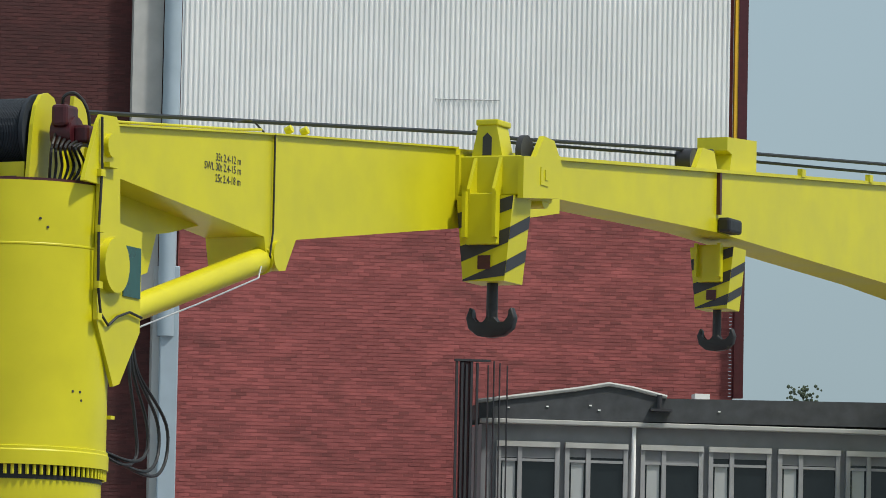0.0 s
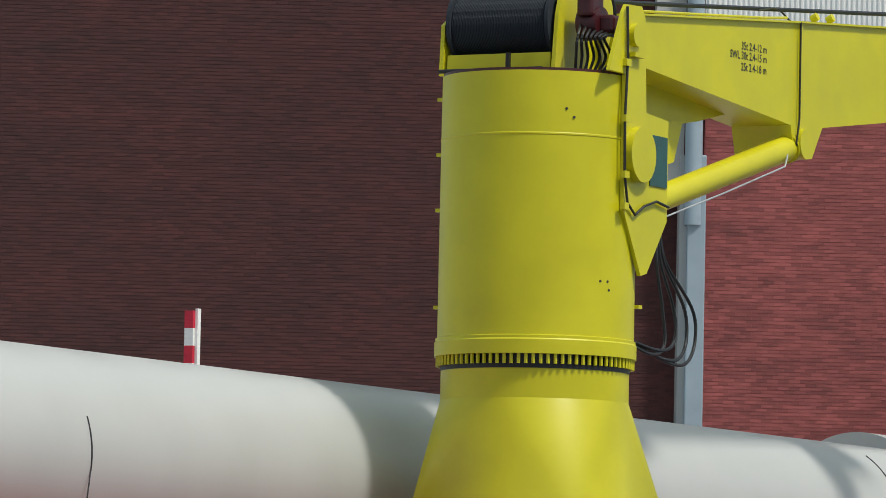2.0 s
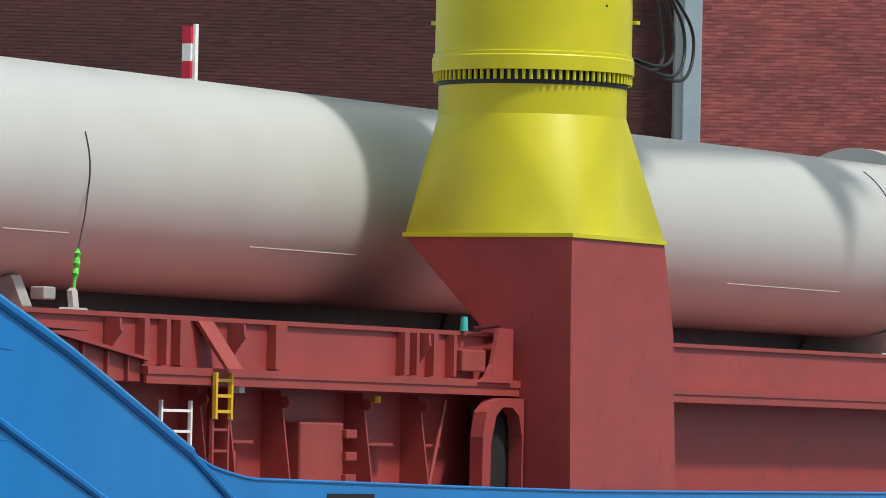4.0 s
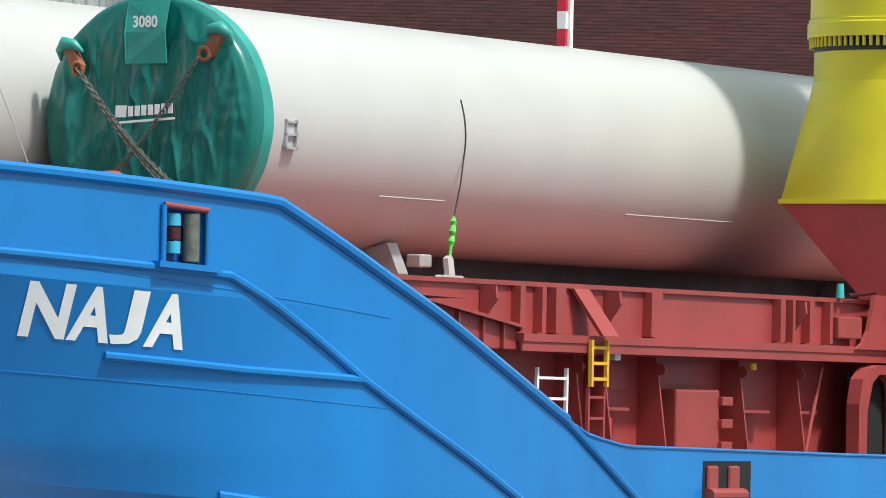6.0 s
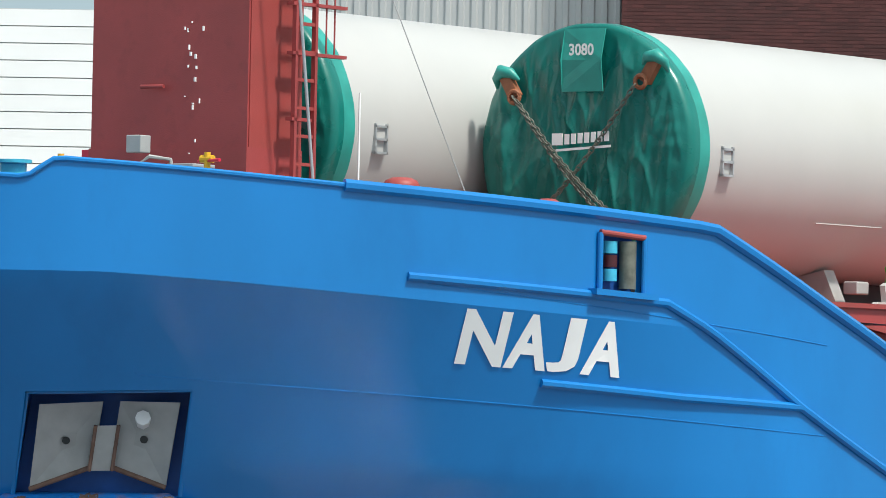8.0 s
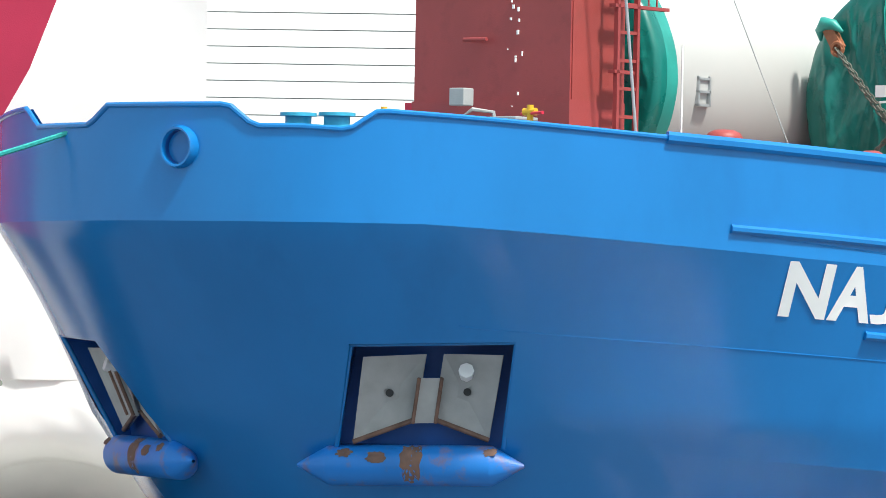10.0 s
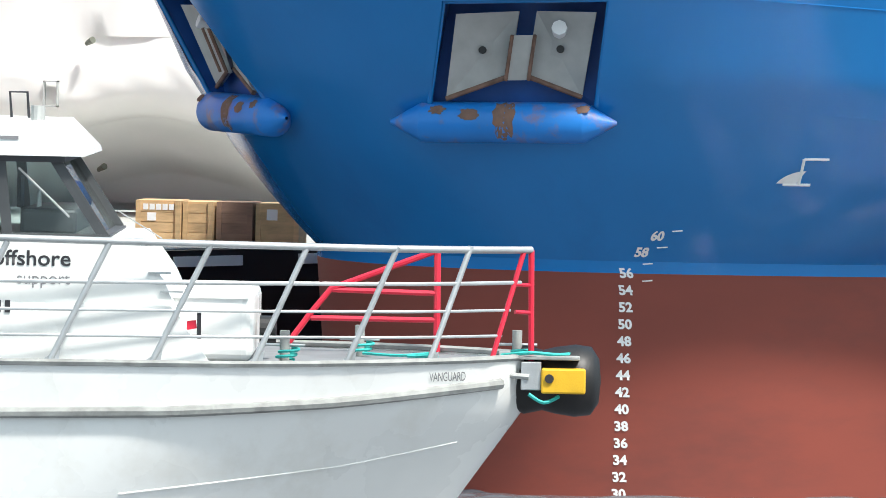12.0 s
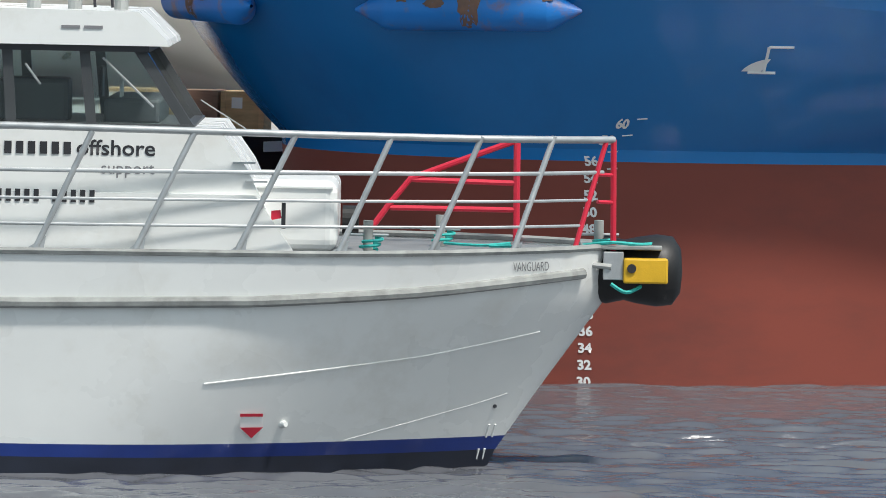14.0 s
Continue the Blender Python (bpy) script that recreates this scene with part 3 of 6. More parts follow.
part("cover_strut", prism(bmesh.new(), [(15.35, -6.44, 7.0), (15.75, -6.44, 7.0), (16.0, -6.75, 6.4), (15.6, -6.75, 6.4)], (0, -0.06, 0)), OXIDE_LIT, co)
for l in (13.1, 16.25, 21.4):
    part("cover_lug", prism(bmesh.new(), [(l, -6.44, 6.98), (l, -6.66, 6.98), (l, -6.68, 6.82), (l, -6.44, 6.5)], (0.05, 0, 0)), OXIDE_LIT, co)
part("end_bracket", prism(bmesh.new(), [(23.5, -6.66, 7.12), (23.95, -6.66, 7.12), (23.95, -6.66, 6.36), (22.95, -6.66, 6.36), (23.15, -6.66, 6.44), (23.32, -6.66, 6.62), (23.42, -6.66, 6.86)], (0, 0.06, 0)), OXIDE, co, "curved bracket plate at the cover's end")
part("end_box", bx(22.5, -6.62, 6.5, 23.2, -6.44, 6.8, 0.02), OXIDE_LIT, co)
part("end_pipe", rd((22.9, -6.55, 7.1), (23.7, -6.55, 7.16), 0.03, seg=8), DARKRED, co)
part("deck_light", rd((22.75, -6.5, 7.06), (22.75, -6.5, 7.26), 0.06, 0.045, seg=12), TEAL, co, "small green deck light")
for z in (5.0, 5.3, 5.6):
    part("box_hinge", bx(19.55, -6.42, z - 0.06, 19.85, -6.34, z + 0.06, 0.01), OXIDE_LIT, co)
part("junction_box", bx(18.4, -6.35, 4.72, 19.6, -6.0, 5.75, 0.03), OXIDE_LIT, co, "red steel cabinet")
part("panel_patch", bx(17.0, -6.03, 5.72, 17.7, -6.0, 6.05), OXIDE, co)
part("panel_patch", bx(18.2, -6.03, 5.8, 19.9, -6.0, 6.1), OXIDE, co)
part("small_box", bx(16.65, -6.2, 5.0, 16.95, -6.0, 5.35, 0.02), RED, co)
part("deck_lamp", rd((20.5, -6.35, 6.12), (20.5, -6.35, 6.03), 0.06, seg=14), AMBER, co, "small round yellow lamp")
part("floodlight", bx(16.55, -6.45, 6.1, 16.7, -6.35, 6.2, 0.01), LETTER, co)


def ladder(name, label, m, x0, y, z0, z1, wide, rungs, material, r=0.025):
    t = thing(name, m, label, "ladder")
    for x in (x0, x0 + wide):
        part("stile", bx(x - r, y - r, z0, x + r, y + r, z1), material, t)
    for k in range(rungs):
        z = z0 + (z1 - z0) * (k + 0.5) / rungs
        part("rung", bx(x0, y - r * 0.8, z - r * 0.8, x0 + wide, y + r * 0.8, z + r * 0.8), material, t)
    return t


ladder("ladder", "short yellow steel ladder hanging on the coaming", SHIP, 15.55, -6.66, 5.75, 6.35, 0.4, 3, AMBER, 0.026)
ladder("ladder", "dark red steel ladder fixed to the coaming", SHIP, 15.55, -6.62, 4.4, 5.75, 0.4, 5, OXIDE, 0.022)
ladder("ladder", "white aluminium ladder leaning beside the coaming", SHIP, 14.62, -6.4, 4.4, 5.98, 0.75, 6, LETTER, 0.022)


# ---- tower sections ----
def tower(w, l0, l1, hc, r, label):
    t = thing("tower_section", SHIP @ Matrix.Translation((l0, -w, hc)), label, "tower section", "tower sections")
    bm = bmesh.new()
    n = 96
    grid(bm, [[(x, r * math.cos(k * 2 * math.pi / n), r * math.sin(k * 2 * math.pi / n)) for k in range(n)] for x in np.linspace(0.12, l1 - l0, 14)], True)
    bmesh.ops.contextual_create(bm, geom=[e for e in bm.edges if e.is_boundary])
    part("shell", bm, WHITE, t, "smooth white-painted steel shell", smooth=40)
    return t


def cover(t, r, flap):
    """Green tarpaulin drawn over the end, with folds that hang from the rim."""
    bm = bmesh.new()
    n = 260
    rows = []

    def crease(y, z):
        s = 0.06 * noise.noise(Vector((y * 1.3, z * 0.8, 1.3)))
        flat = 1 - 0.75 * math.exp(-(y / 0.5) ** 2 - ((z - 1.0) / 0.55) ** 2) - 0.5 * math.exp(-((y + 0.1) / 0.5) ** 2 - ((z - 0.08) / 0.2) ** 2)
        for f, g, lean, amp in ((2.0, 0.4, 0.6, 0.075), (3.6, 0.7, -0.8, 0.045), (6.5, 1.2, 1.0, 0.022), (11, 3.0, -2.0, 0.008)):
            s -= flat * amp * (1 - min(1.0, 2.4 * abs(noise.noise(Vector((y * f + z * lean, z * g + 0.2 * y, f)))))) ** 2
        return s

    for i in range(64):
        q = i / 63
        row = []
        for k in range(n):
            a = k * 2 * math.pi / n
            y, z = q * r * math.cos(a), q * r * math.sin(a)
            fold = crease(y, z) + 0.012 * math.sin(a * 31 + 4 * noise.noise(Vector((a * 2, 0, 4)))) * q ** 6
            row.append((fold * (1 - q ** 10) - 0.04, y, z))
        rows.append(row)
    for x, rr_ in ((-0.02, r + 0.045), (0.1, r + 0.055), (0.2, r + 0.052), (0.3, r + 0.056), (0.42, r + 0.05)):
        rows.append([(x, (rr_ + 0.014 * noise.noise(Vector((k * 0.12, x * 4, 0.3)))) * math.cos(k * 2 * math.pi / n), (rr_ + 0.014 * noise.noise(Vector((k * 0.12, x * 4, 0.3)))) * math.sin(k * 2 * math.pi / n)) for k in range(n)])
    grid(bm, rows[:-2], True)
    c = part("tarpaulin", bm, TARP, t, "creased dark green tarpaulin", smooth=70)
    bm = bmesh.new()
    grid(bm, rows[-3:], True)
    part("tarpaulin_rim", bm, TARP_RIM, t, "light green tarpaulin rim", smooth=60)
    return c


near_tower = tower(2.45, 11.58, 49.0, 9.0, 1.53, "long white tower section with a green tarpaulin on its end")
far_tower = tower(-0.75, 8.4, 49.0, 9.17, 1.53, "white tower section behind another, green tarpaulin on its end")
aft_tower = tower(-0.75, 52.3, 75, 9.55, 1.61, "bare white tower section stowed further aft")
aft_tower2 = tower(2.5, 51.0, 75, 9.25, 1.57, "white tower section with green edge stowed aft")
near_cover = cover(near_tower, 1.53, True)
cover(far_tower, 1.53, False)
bm = bmesh.new()
grid(bm, [[(x, rr_ * math.cos(k * 2 * math.pi / 64), rr_ * math.sin(k * 2 * math.pi / 64)) for k in range(64)] for x, rr_ in ((37.2, 1.545), (37.44, 1.55), (37.46, 1.3))], True)
part("tarpaulin_rim", bm, TARP, near_tower, "green tarpaulin edge", smooth=60)
part("tarpaulin_skirt", tube_path(bmesh.new(), [(0.12, 1.38, -0.6), (0.12, 1.55, -0.8), (0.1, 1.72, -1.0), (0.1, 1.92, -1.2), (0.12, 2.0, -1.42)], [0.06, 0.12, 0.17, 0.14, 0.1], 10), TARP, near_cover, "loose gathered tarpaulin skirt", smooth=50)
# flap with its number, maker's plate in plain bars
part("flap", prism(bmesh.new(), [(-0.12, 0.27, 1.5), (-0.12, -0.35, 1.5), (-0.19, -0.33, 1.1), (-0.16, -0.35, 0.7), (-0.16, 0.27, 0.7), (-0.19, 0.28, 1.1)], (-0.02, 0, 0)), TARP_RIM, near_cover, "lighter green flap")
letter_on("number", "3080", 0.2, lambda x, y: Vector((-0.222, 0.15 - x, 1.16 + y)), LETTER, near_cover, 0, 0.006, 0.95)
part("maker_plate", bx(-0.25, 0.36, 0.02, -0.24, 0.2, 0.17), LETTER, near_cover, "white maker's mark")
for k in range(7):
    part("maker_plate", bx(-0.25, 0.17 - k * 0.1, 0.03 + 0.006 * k, -0.24, 0.10 - k * 0.1, 0.16 + 0.006 * k), LETTER, near_cover)
part("maker_line", prism(bmesh.new(), [(-0.24, 0.30, -0.06), (-0.24, -0.53, -0.01), (-0.24, -0.53, 0.02), (-0.24, 0.30, -0.03)], (-0.008, 0, 0)), LETTER, near_cover)


def link(t, c, d, up, r=0.036):
    pts = []
    for k in range(13):
        a = k * 2 * math.pi / 12
        pts.append(c + d * 1.5 * r * math.cos(a) + up * r * 0.8 * math.sin(a))
    return tube_path(bmesh.new(), pts, 0.0095, 5)


def chain(t, a, b, n):
    a, b = Vector(a), Vector(b)
    d = (b - a).normalized()
    s1 = d.cross(Vector((1, 0, 0))).normalized()
    ch_ = new("lashing_chain")
    ch_.matrix_basis = t.matrix_basis.copy()
    tagged(ch_, "rusty galvanised lashing chain hung across the tarpaulin", "chain", "lashing chains")
    for k in range(n):
        c = a.lerp(b, (k + 0.5) / n) + Vector((-0.02, 0, -0.12 * math.sin(math.pi * k / n)))
        part("chain_link", link(ch_, c, d, s1 if k % 2 else d.cross(s1)), CHAIN, ch_)


for y, z, dy in ((1.09, 0.78, -1), (-1.06, 0.95, 1)):
    sh = part("lifting_shackle", prism(bmesh.new(), [(-0.2, y + 0.16 * -dy, z + 0.14), (-0.2, y + 0.02 * -dy, z + 0.2), (-0.2, y + 0.17 * dy, z - 0.1), (-0.2, y + 0.03 * dy, z - 0.18)], (0.1, 0, 0)), ORANGE, near_tower, "orange lifting shackle")
    part("shackle_bow", tube_path(bmesh.new(), [(-0.22, y + dy * 0.12 + 0.08 * math.cos(a), z - 0.14 + 0.08 * math.sin(a)) for a in np.linspace(0, 6.28, 13)], 0.03, 6), ORANGE, sh)
    part("shackle_hood", tube_path(bmesh.new(), [(-0.1, y - dy * 0.22, z - 0.02), (-0.16, y - dy * 0.2, z + 0.1), (-0.2, y - dy * 0.1, z + 0.19), (-0.2, y + dy * 0.04, z + 0.17), (-0.14, y + dy * 0.14, z + 0.08)], [0.02, 0.06, 0.09, 0.07, 0.02], 9), TARP_RIM, sh, "gathered tarpaulin", smooth=60)
chain(near_tower, (-0.24, 0.92, 0.6), (-0.3, -0.82, -1.0), 38)
chain(near_tower, (-0.24, 0.96, 0.64), (-0.3, -0.7, -1.05), 38)
chain(near_tower, (-0.24, -0.88, 0.76), (-0.26, 0.7, -1.0), 34)


def arc(r, x, a0, a1, n=24):
    return [(x, -r * math.sin(a), r * math.cos(a)) for a in np.linspace(a0, a1, n)]


for x, a0 in ((5.2, 1.15), (32.1, 0.5)):
    part("lashing_strap", tube_path(bmesh.new(), arc(1.538, x, a0 + 0.08, 1.7) + [(x - 0.12, -1.545, -0.6), (x - 0.3, -1.56, -1.05)], 0.011, 5), INK, near_tower, "thin dark lashing strap")
    part("tensioner", tube_path(bmesh.new(), [(x - 0.30, -1.56, -1.05), (x - 0.34, -1.58, -1.12), (x - 0.34, -1.58, -1.16), (x - 0.36, -1.58, -1.24), (x - 0.35, -1.58, -1.3), (x - 0.39, -1.58, -1.38), (x - 0.40, -1.58, -1.45), (x - 0.42, -1.58, -1.6)], [0.02, 0.05, 0.03, 0.052, 0.03, 0.05, 0.025, 0.02], 8), LIME, near_tower, "lime green strap tensioner")
    part("lashing_foot", prism(bmesh.new(), [(x -0.80, -1.65, -1.98), (x -0.13, -1.65, -1.98), (x -0.13, -1.65, -1.86), (x -0.19, -1.65, -1.82), (x -0.39, -1.65, -1.82), (x -0.39, -1.62, -1.6), (x -0.44, -1.62, -1.56), (x -0.53, -1.62, -1.6), (x -0.53, -1.65, -1.82), (x -0.74, -1.65, -1.82), (x -0.80, -1.65, -1.86)], (0, 0.08, 0)), CONCRETE, near_tower, "pale steel lashing foot")
for x in (4.55, 20.0, 33.5):
    part("saddle", prism(bmesh.new(), [(x, -1.0, -1.95), (x, 1.0, -1.95), (x, 0.75, -1.4), (x, 0.5, -1.46), (x, 0, -1.54), (x, -0.5, -1.46), (x, -0.75, -1.4)], (0.25, 0, 0)), GALV, near_tower, "steel transport saddle")
    part("saddle_pad", bx(x - 0.05, -1.3, -1.72, x + 0.25, -1.08, -1.55, 0.02), GALV, near_tower)
for x0, x1 in ((3.45, 5.1), (9.98, 13.1), (25.7, 30.2)):
    z = -0.83
    y = -math.sqrt(1.53 ** 2 - z * z)
    part("edge_tape", rd((x0, y - 0.002, z), (x1, y - 0.002, z), 0.009, seg=6), WHITE, near_tower, "thin raised line on the shell")


def bracket(t, x, r):
    for z0, z1, xa, xb in ((-0.36, 0.02, 0, 0.03), (-0.36, 0.02, 0.24, 0.27), (-0.03, 0.0, 0, 0.27), (-0.19, -0.16, 0, 0.27), (-0.36, -0.33, 0, 0.27)):
        part("door_bracket", bx(x + xa, -r - 0.03, z0 + 0.02, x + xb, -r + 0.02, z1 + 0.02), ALU, t)


bracket(near_tower, 0.76, 1.53)
bracket(far_tower, 0.9, 1.53)

# red and white marker post behind the towers
mp = thing("marker_post", SHIP @ Matrix.Translation((33.2, 4.0, 7.05)), "slim red and white striped marker post on the hatch", "post")
for k in range(18):
    part("band", bx(-0.06, -0.06, k * 0.283, 0.06, 0.1, k * 0.283 + 0.283), RED if k % 2 else LETTER, mp)
part("side_plate", bx(0.0, -0.11, 0, 0.1, -0.064, 5.13), LETTER, mp)


# ---- deck crane ---- (its space: x aft, y to starboard, z up, on the column's axis)
crane = thing("deck_crane", SHIP @ Matrix.Translation((25.7, -6.0, 0)), "yellow deck crane with its boom stowed along the ship", "crane")


def lathe(prof, n=72):
    bm = bmesh.new()
    grid(bm, [[(r * math.cos(k * 2 * math.pi / n), r * math.sin(k * 2 * math.pi / n), z) for k in range(n)] for r, z in prof], True)
    bmesh.ops.contextual_create(bm, geom=[e for e in bm.edges if e.is_boundary])
    return bm


def plate(pts, y0, y1):
    return prism(bmesh.new(), [(x, y0, z) for x, z in pts], (0, y1 - y0, 0))


part("column", lathe([(1.41, 11.04), (1.405, 13.9), (1.412, 13.91), (1.412, 13.93), (1.405, 13.94), (1.40, 14.82)]), YELLOW, crane, "tall yellow crane column", smooth=30)
part("slewing_flange", lathe([(1.45, 10.80), (1.45, 11.0), (1.435, 11.02), (1.435, 11.06), (1.41, 11.07)]), YELLOW, crane, smooth=30)
part("slewing_ring", lathe([(1.36, 10.60), (1.36, 10.82)]), BLACK, crane, "dark slewing ring gap")
for k in range(84):
    a = k * 2 * math.pi / 84
    part("bolt", rd((1.4 * math.cos(a), 1.4 * math.sin(a), 10.66), (1.4 * math.cos(a), 1.4 * math.sin(a), 10.81), 0.028, seg=6), YELLOW, crane)
part("lower_column", lathe([(1.35, 10.15), (1.35, 10.62)]), YELLOW, crane, smooth=30)
# round to square transition on a wider red pedestal
X0, X1, Y0, Y1 = -1.5, 1.5, -1.42, 1.22
bm = bmesh.new()
n = 64
ring0, ring1 = [], []
for k in range(n):
    a = (k + 0.5) * 2 * math.pi / n
    c, s = math.cos(a), math.sin(a)
    ring0.append((1.35 * c, 1.35 * s, 10.18))
corners = [(X1, Y1), (X0, Y1), (X0, Y0), (X1, Y0)]
tops = [bm.verts.new(p) for p in ring0]
cs = [bm.verts.new((x, y, 8.47)) for x, y in corners]
for q in range(4):
    for k in range(16):
        bm.faces.new((tops[(q * 16 + k) % n], tops[(q * 16 + k + 1) % n], cs[q]))
    bm.faces.new((tops[(q * 16 + 16) % n], cs[(q + 1) % 4], cs[q]))
part("transition", bm, YELLOW, crane, "yellow round-to-square transition", smooth=28)
part("transition_flange", bx(X0 - 0.03, Y0 - 0.03, 8.42, X1 + 0.03, Y1 + 0.03, 8.48), YELLOW, crane)
bm = bmesh.new()
lo = [(1.9, 0.0, 7.15), (X0 + 0.05, 0.0, 7.15), (X0 + 0.05, Y0 + 0.02, 7.15), (1.9, Y0 + 0.02, 7.15)]
lo2 = [(2.1, 0.0, 4.4), (X0 + 0.15, 0.0, 4.4), (X0 + 0.15, Y0 + 0.02, 4.4), (2.1, Y0 + 0.02, 4.4)]
grid(bm, [[(x, y, 8.42) for x, y in corners], lo, lo2], True)
part("pedestal", bm, OXIDE, crane, "red oxide crane pedestal with a sloping side")
part("pedestal_arch", plate([(-2.7, 4.42), (-2.7, 5.6), (-2.6, 5.95), (-2.4, 6.1), (-2.1, 6.15), (-1.45, 6.15), (-1.45, 4.42), (-1.5, 4.42), (-1.5, 5.6), (-1.6, 5.9), (-1.8, 6.02), (-2.1, 6.02), (-2.3, 5.9), (-2.45, 5.5), (-2.45, 4.42)], -0.7, -0.5), OXIDE, crane, "arched red bracket plate")
# black plate behind the arch paints the dark of a deep opening
part("arch_shade", bx(-2.5, -0.45, 4.42, -1.45, -0.4, 6.05), SHADE_BLACK, crane, "black plate painted as the shade inside the arch")

BOOM = [(1.9, 15.95), (8, 16.5), (15.2, 17.1), (15.2, 15.77), (8.8, 14.95), (8.42, 14.43), (7.75, 14.38), (7.6, 14.88), (2.1, 15.25)]
boom = part("boom", plate(BOOM, -0.5, 0.5), YELLOW, crane, "yellow box-section boom")
part("boom_top_flange", plate([(1.9, 15.95), (8, 16.5), (15.2, 17.1), (15.2, 17.13), (8, 16.53), (1.9, 15.98)], -0.56, 0.56), YELLOW, boom)
part("web_stiffener", plate([(7.88, 14.5), (7.96, 14.5), (7.96, 16.48), (7.88, 16.48)], -0.53, -0.5), YELLOW, boom)
part("pipe_run", tube_path(bmesh.new(), [(7.82, -0.55, 16.5), (7.82, -0.55, 15.0), (7.72, -0.55, 14.6), (7.8, -0.55, 14.5), (7.92, -0.55, 14.6)], 0.016), BLACK, boom)
part("pipe_run", tube_path(bmesh.new(), [(2.2, -0.52, 16.04), (6.5, -0.52, 16.42), (7.4, -0.5, 16.52)], 0.022), YELLOW, boom)
for x in (9.0, 9.6):
    part("lifting_eye", rd((x, -0.3, 16.65 + (x - 8) * 0.08), (x, -0.2, 16.6 + (x - 8) * 0.08), 0.065, seg=14), YELLOW, boom)
part("boom_root", plate([(0.7, 15.85), (2.0, 15.9), (7.0, 15.5), (6.8, 15.02), (5.5, 14.75), (3.6, 14.45), (0.7, 14.3)], 0.1, 0.48), YELLOW, crane, "underside bracing of the boom root")
part("boom_root_lug", plate([(3.2, 14.5), (4.9, 14.7), (4.6, 14.05), (4.1, 13.92), (3.2, 14.1)], 0.05, 0.3), YELLOW, crane)
part("root_boss", rd((4.25, 0.0, 14.2), (4.25, 0.06, 14.2), 0.14, seg=18), YELLOW, crane)
lines = (("35t 2.4-12 m", 5.75, 15.86), ("kH1 SWL 30t 2.4-15 m", 5.35, 15.70), ("25t 2.4-18 m", 5.75, 15.54))
for text, x, z in lines:
    letter_on("load_marking", text.replace("kH1 ", ""), 0.17, lambda u, v, x=x, z=z: Vector((x + u, -0.505, z + v + 0.03 * u)), INK, boom, 0, 0.002, 1.05, "black stencilled load figures")

# cheek plates that carry the boom
CHEEK = [(-0.3, 15.72), (-0.2, 15.84), (0.3, 15.86), (0.42, 15.7), (0.5, 14.35), (1.24, 14.3), (1.23, 12.84), (0.6, 12.05), (0.4, 12.0), (-0.2, 12.9), (-0.2, 14.84), (-0.72, 14.85), (-0.7, 14.9)]
for y in (-1.46,):
    part("cheek_plate", plate(CHEEK, y, y + 0.06), YELLOW, crane)
part("boom_pin", rd((0.05, -1.54, 15.42), (0.05, -1.46, 15.42), 0.17, seg=22), YELLOW, crane, smooth=40)
part("pin_keeper", bx(-0.1, -1.56, 15.1, 0.22, -1.47, 15.17), YELLOW, crane)
part("side_hatch", rd((0.2, -1.58, 13.72), (0.2, -1.46, 13.72), 0.4, seg=36), YELLOW, crane, "round bolted side cover", smooth=40)
part("cab_window", bx(0.62, -1.48, 13.32, 1.18, -1.45, 14.05), TEAL_PANE, crane, "green tinted pane")
part("conduit", tube_path(bmesh.new(), [(-0.26, -1.5, 15.8), (-0.22, -1.5, 15.0), (-0.28, -1.5, 14.2), (-0.26, -1.5, 13.4), (-0.15, -1.5, 13.0), (0.1, -1.5, 12.85), (0.4, -1.5, 13.0), (0.8, -1.5, 13.1), (1.2, -1.5, 13.05)], 0.02, 6), BLACK, crane)
for z in (15.0, 14.2, 13.4, 12.95):
    part("conduit_clip", bx(-0.3, -1.53, z - 0.05, -0.16, -1.46, z + 0.05), YELLOW, crane)
# luffing cylinder
cyl = part("luffing_cylinder", rd((2.6, -0.35, 13.2), (8.1, -0.35, 14.62), 0.2, seg=28), YELLOW, crane, smooth=40)
part("cylinder_gland", rd((7.75, -0.35, 14.53), (8.12, -0.35, 14.63), 0.235, seg=28), YELLOW, cyl, smooth=40)
part("cylinder_foot", plate([(1.1, 13.4), (2.2, 13.45), (2.75, 13.45), (2.85, 13.1), (2.4, 12.95), (1.4, 12.7), (1.1, 12.8)], -0.6, -0.1), YELLOW, crane)
part("cylinder_eye", rd((8.0, -0.6, 14.62), (8.0, -0.1, 14.62), 0.24, seg=22), YELLOW, cyl, smooth=40)
part("oil_pipe", tube_path(bmesh.new(), [(2.6, -0.6, 12.98), (5, -0.6, 13.6), (7.2, -0.6, 14.2), (7.4, -0.55, 14.4)], 0.015, 6), ALU, cyl, "thin bare oil pipe")
for k, (dx, dz, s_) in enumerate(((0.0, 0.0, 1.0), (-0.12, 0.12, 0.9), (0.06, -0.05, 1.08), (-0.25, 0.05, 0.8))):
    pts = spline([(2.55 + dx * 0.2, -0.7, 12.95), (2.7 + dx, -0.72, 12.4), (3.4 * s_ + dx * 0.4, -0.75, 11.7), (3.3 * s_, -0.78, 11.1 + dz), (2.6 * s_, -0.8, 10.95 + dz), (1.4, -0.6, 11.25)], 7)
    part("hydraulic_hose", tube_path(bmesh.new(), pts, 0.026, 7), BLACK, crane, "looped black hydraulic hose")
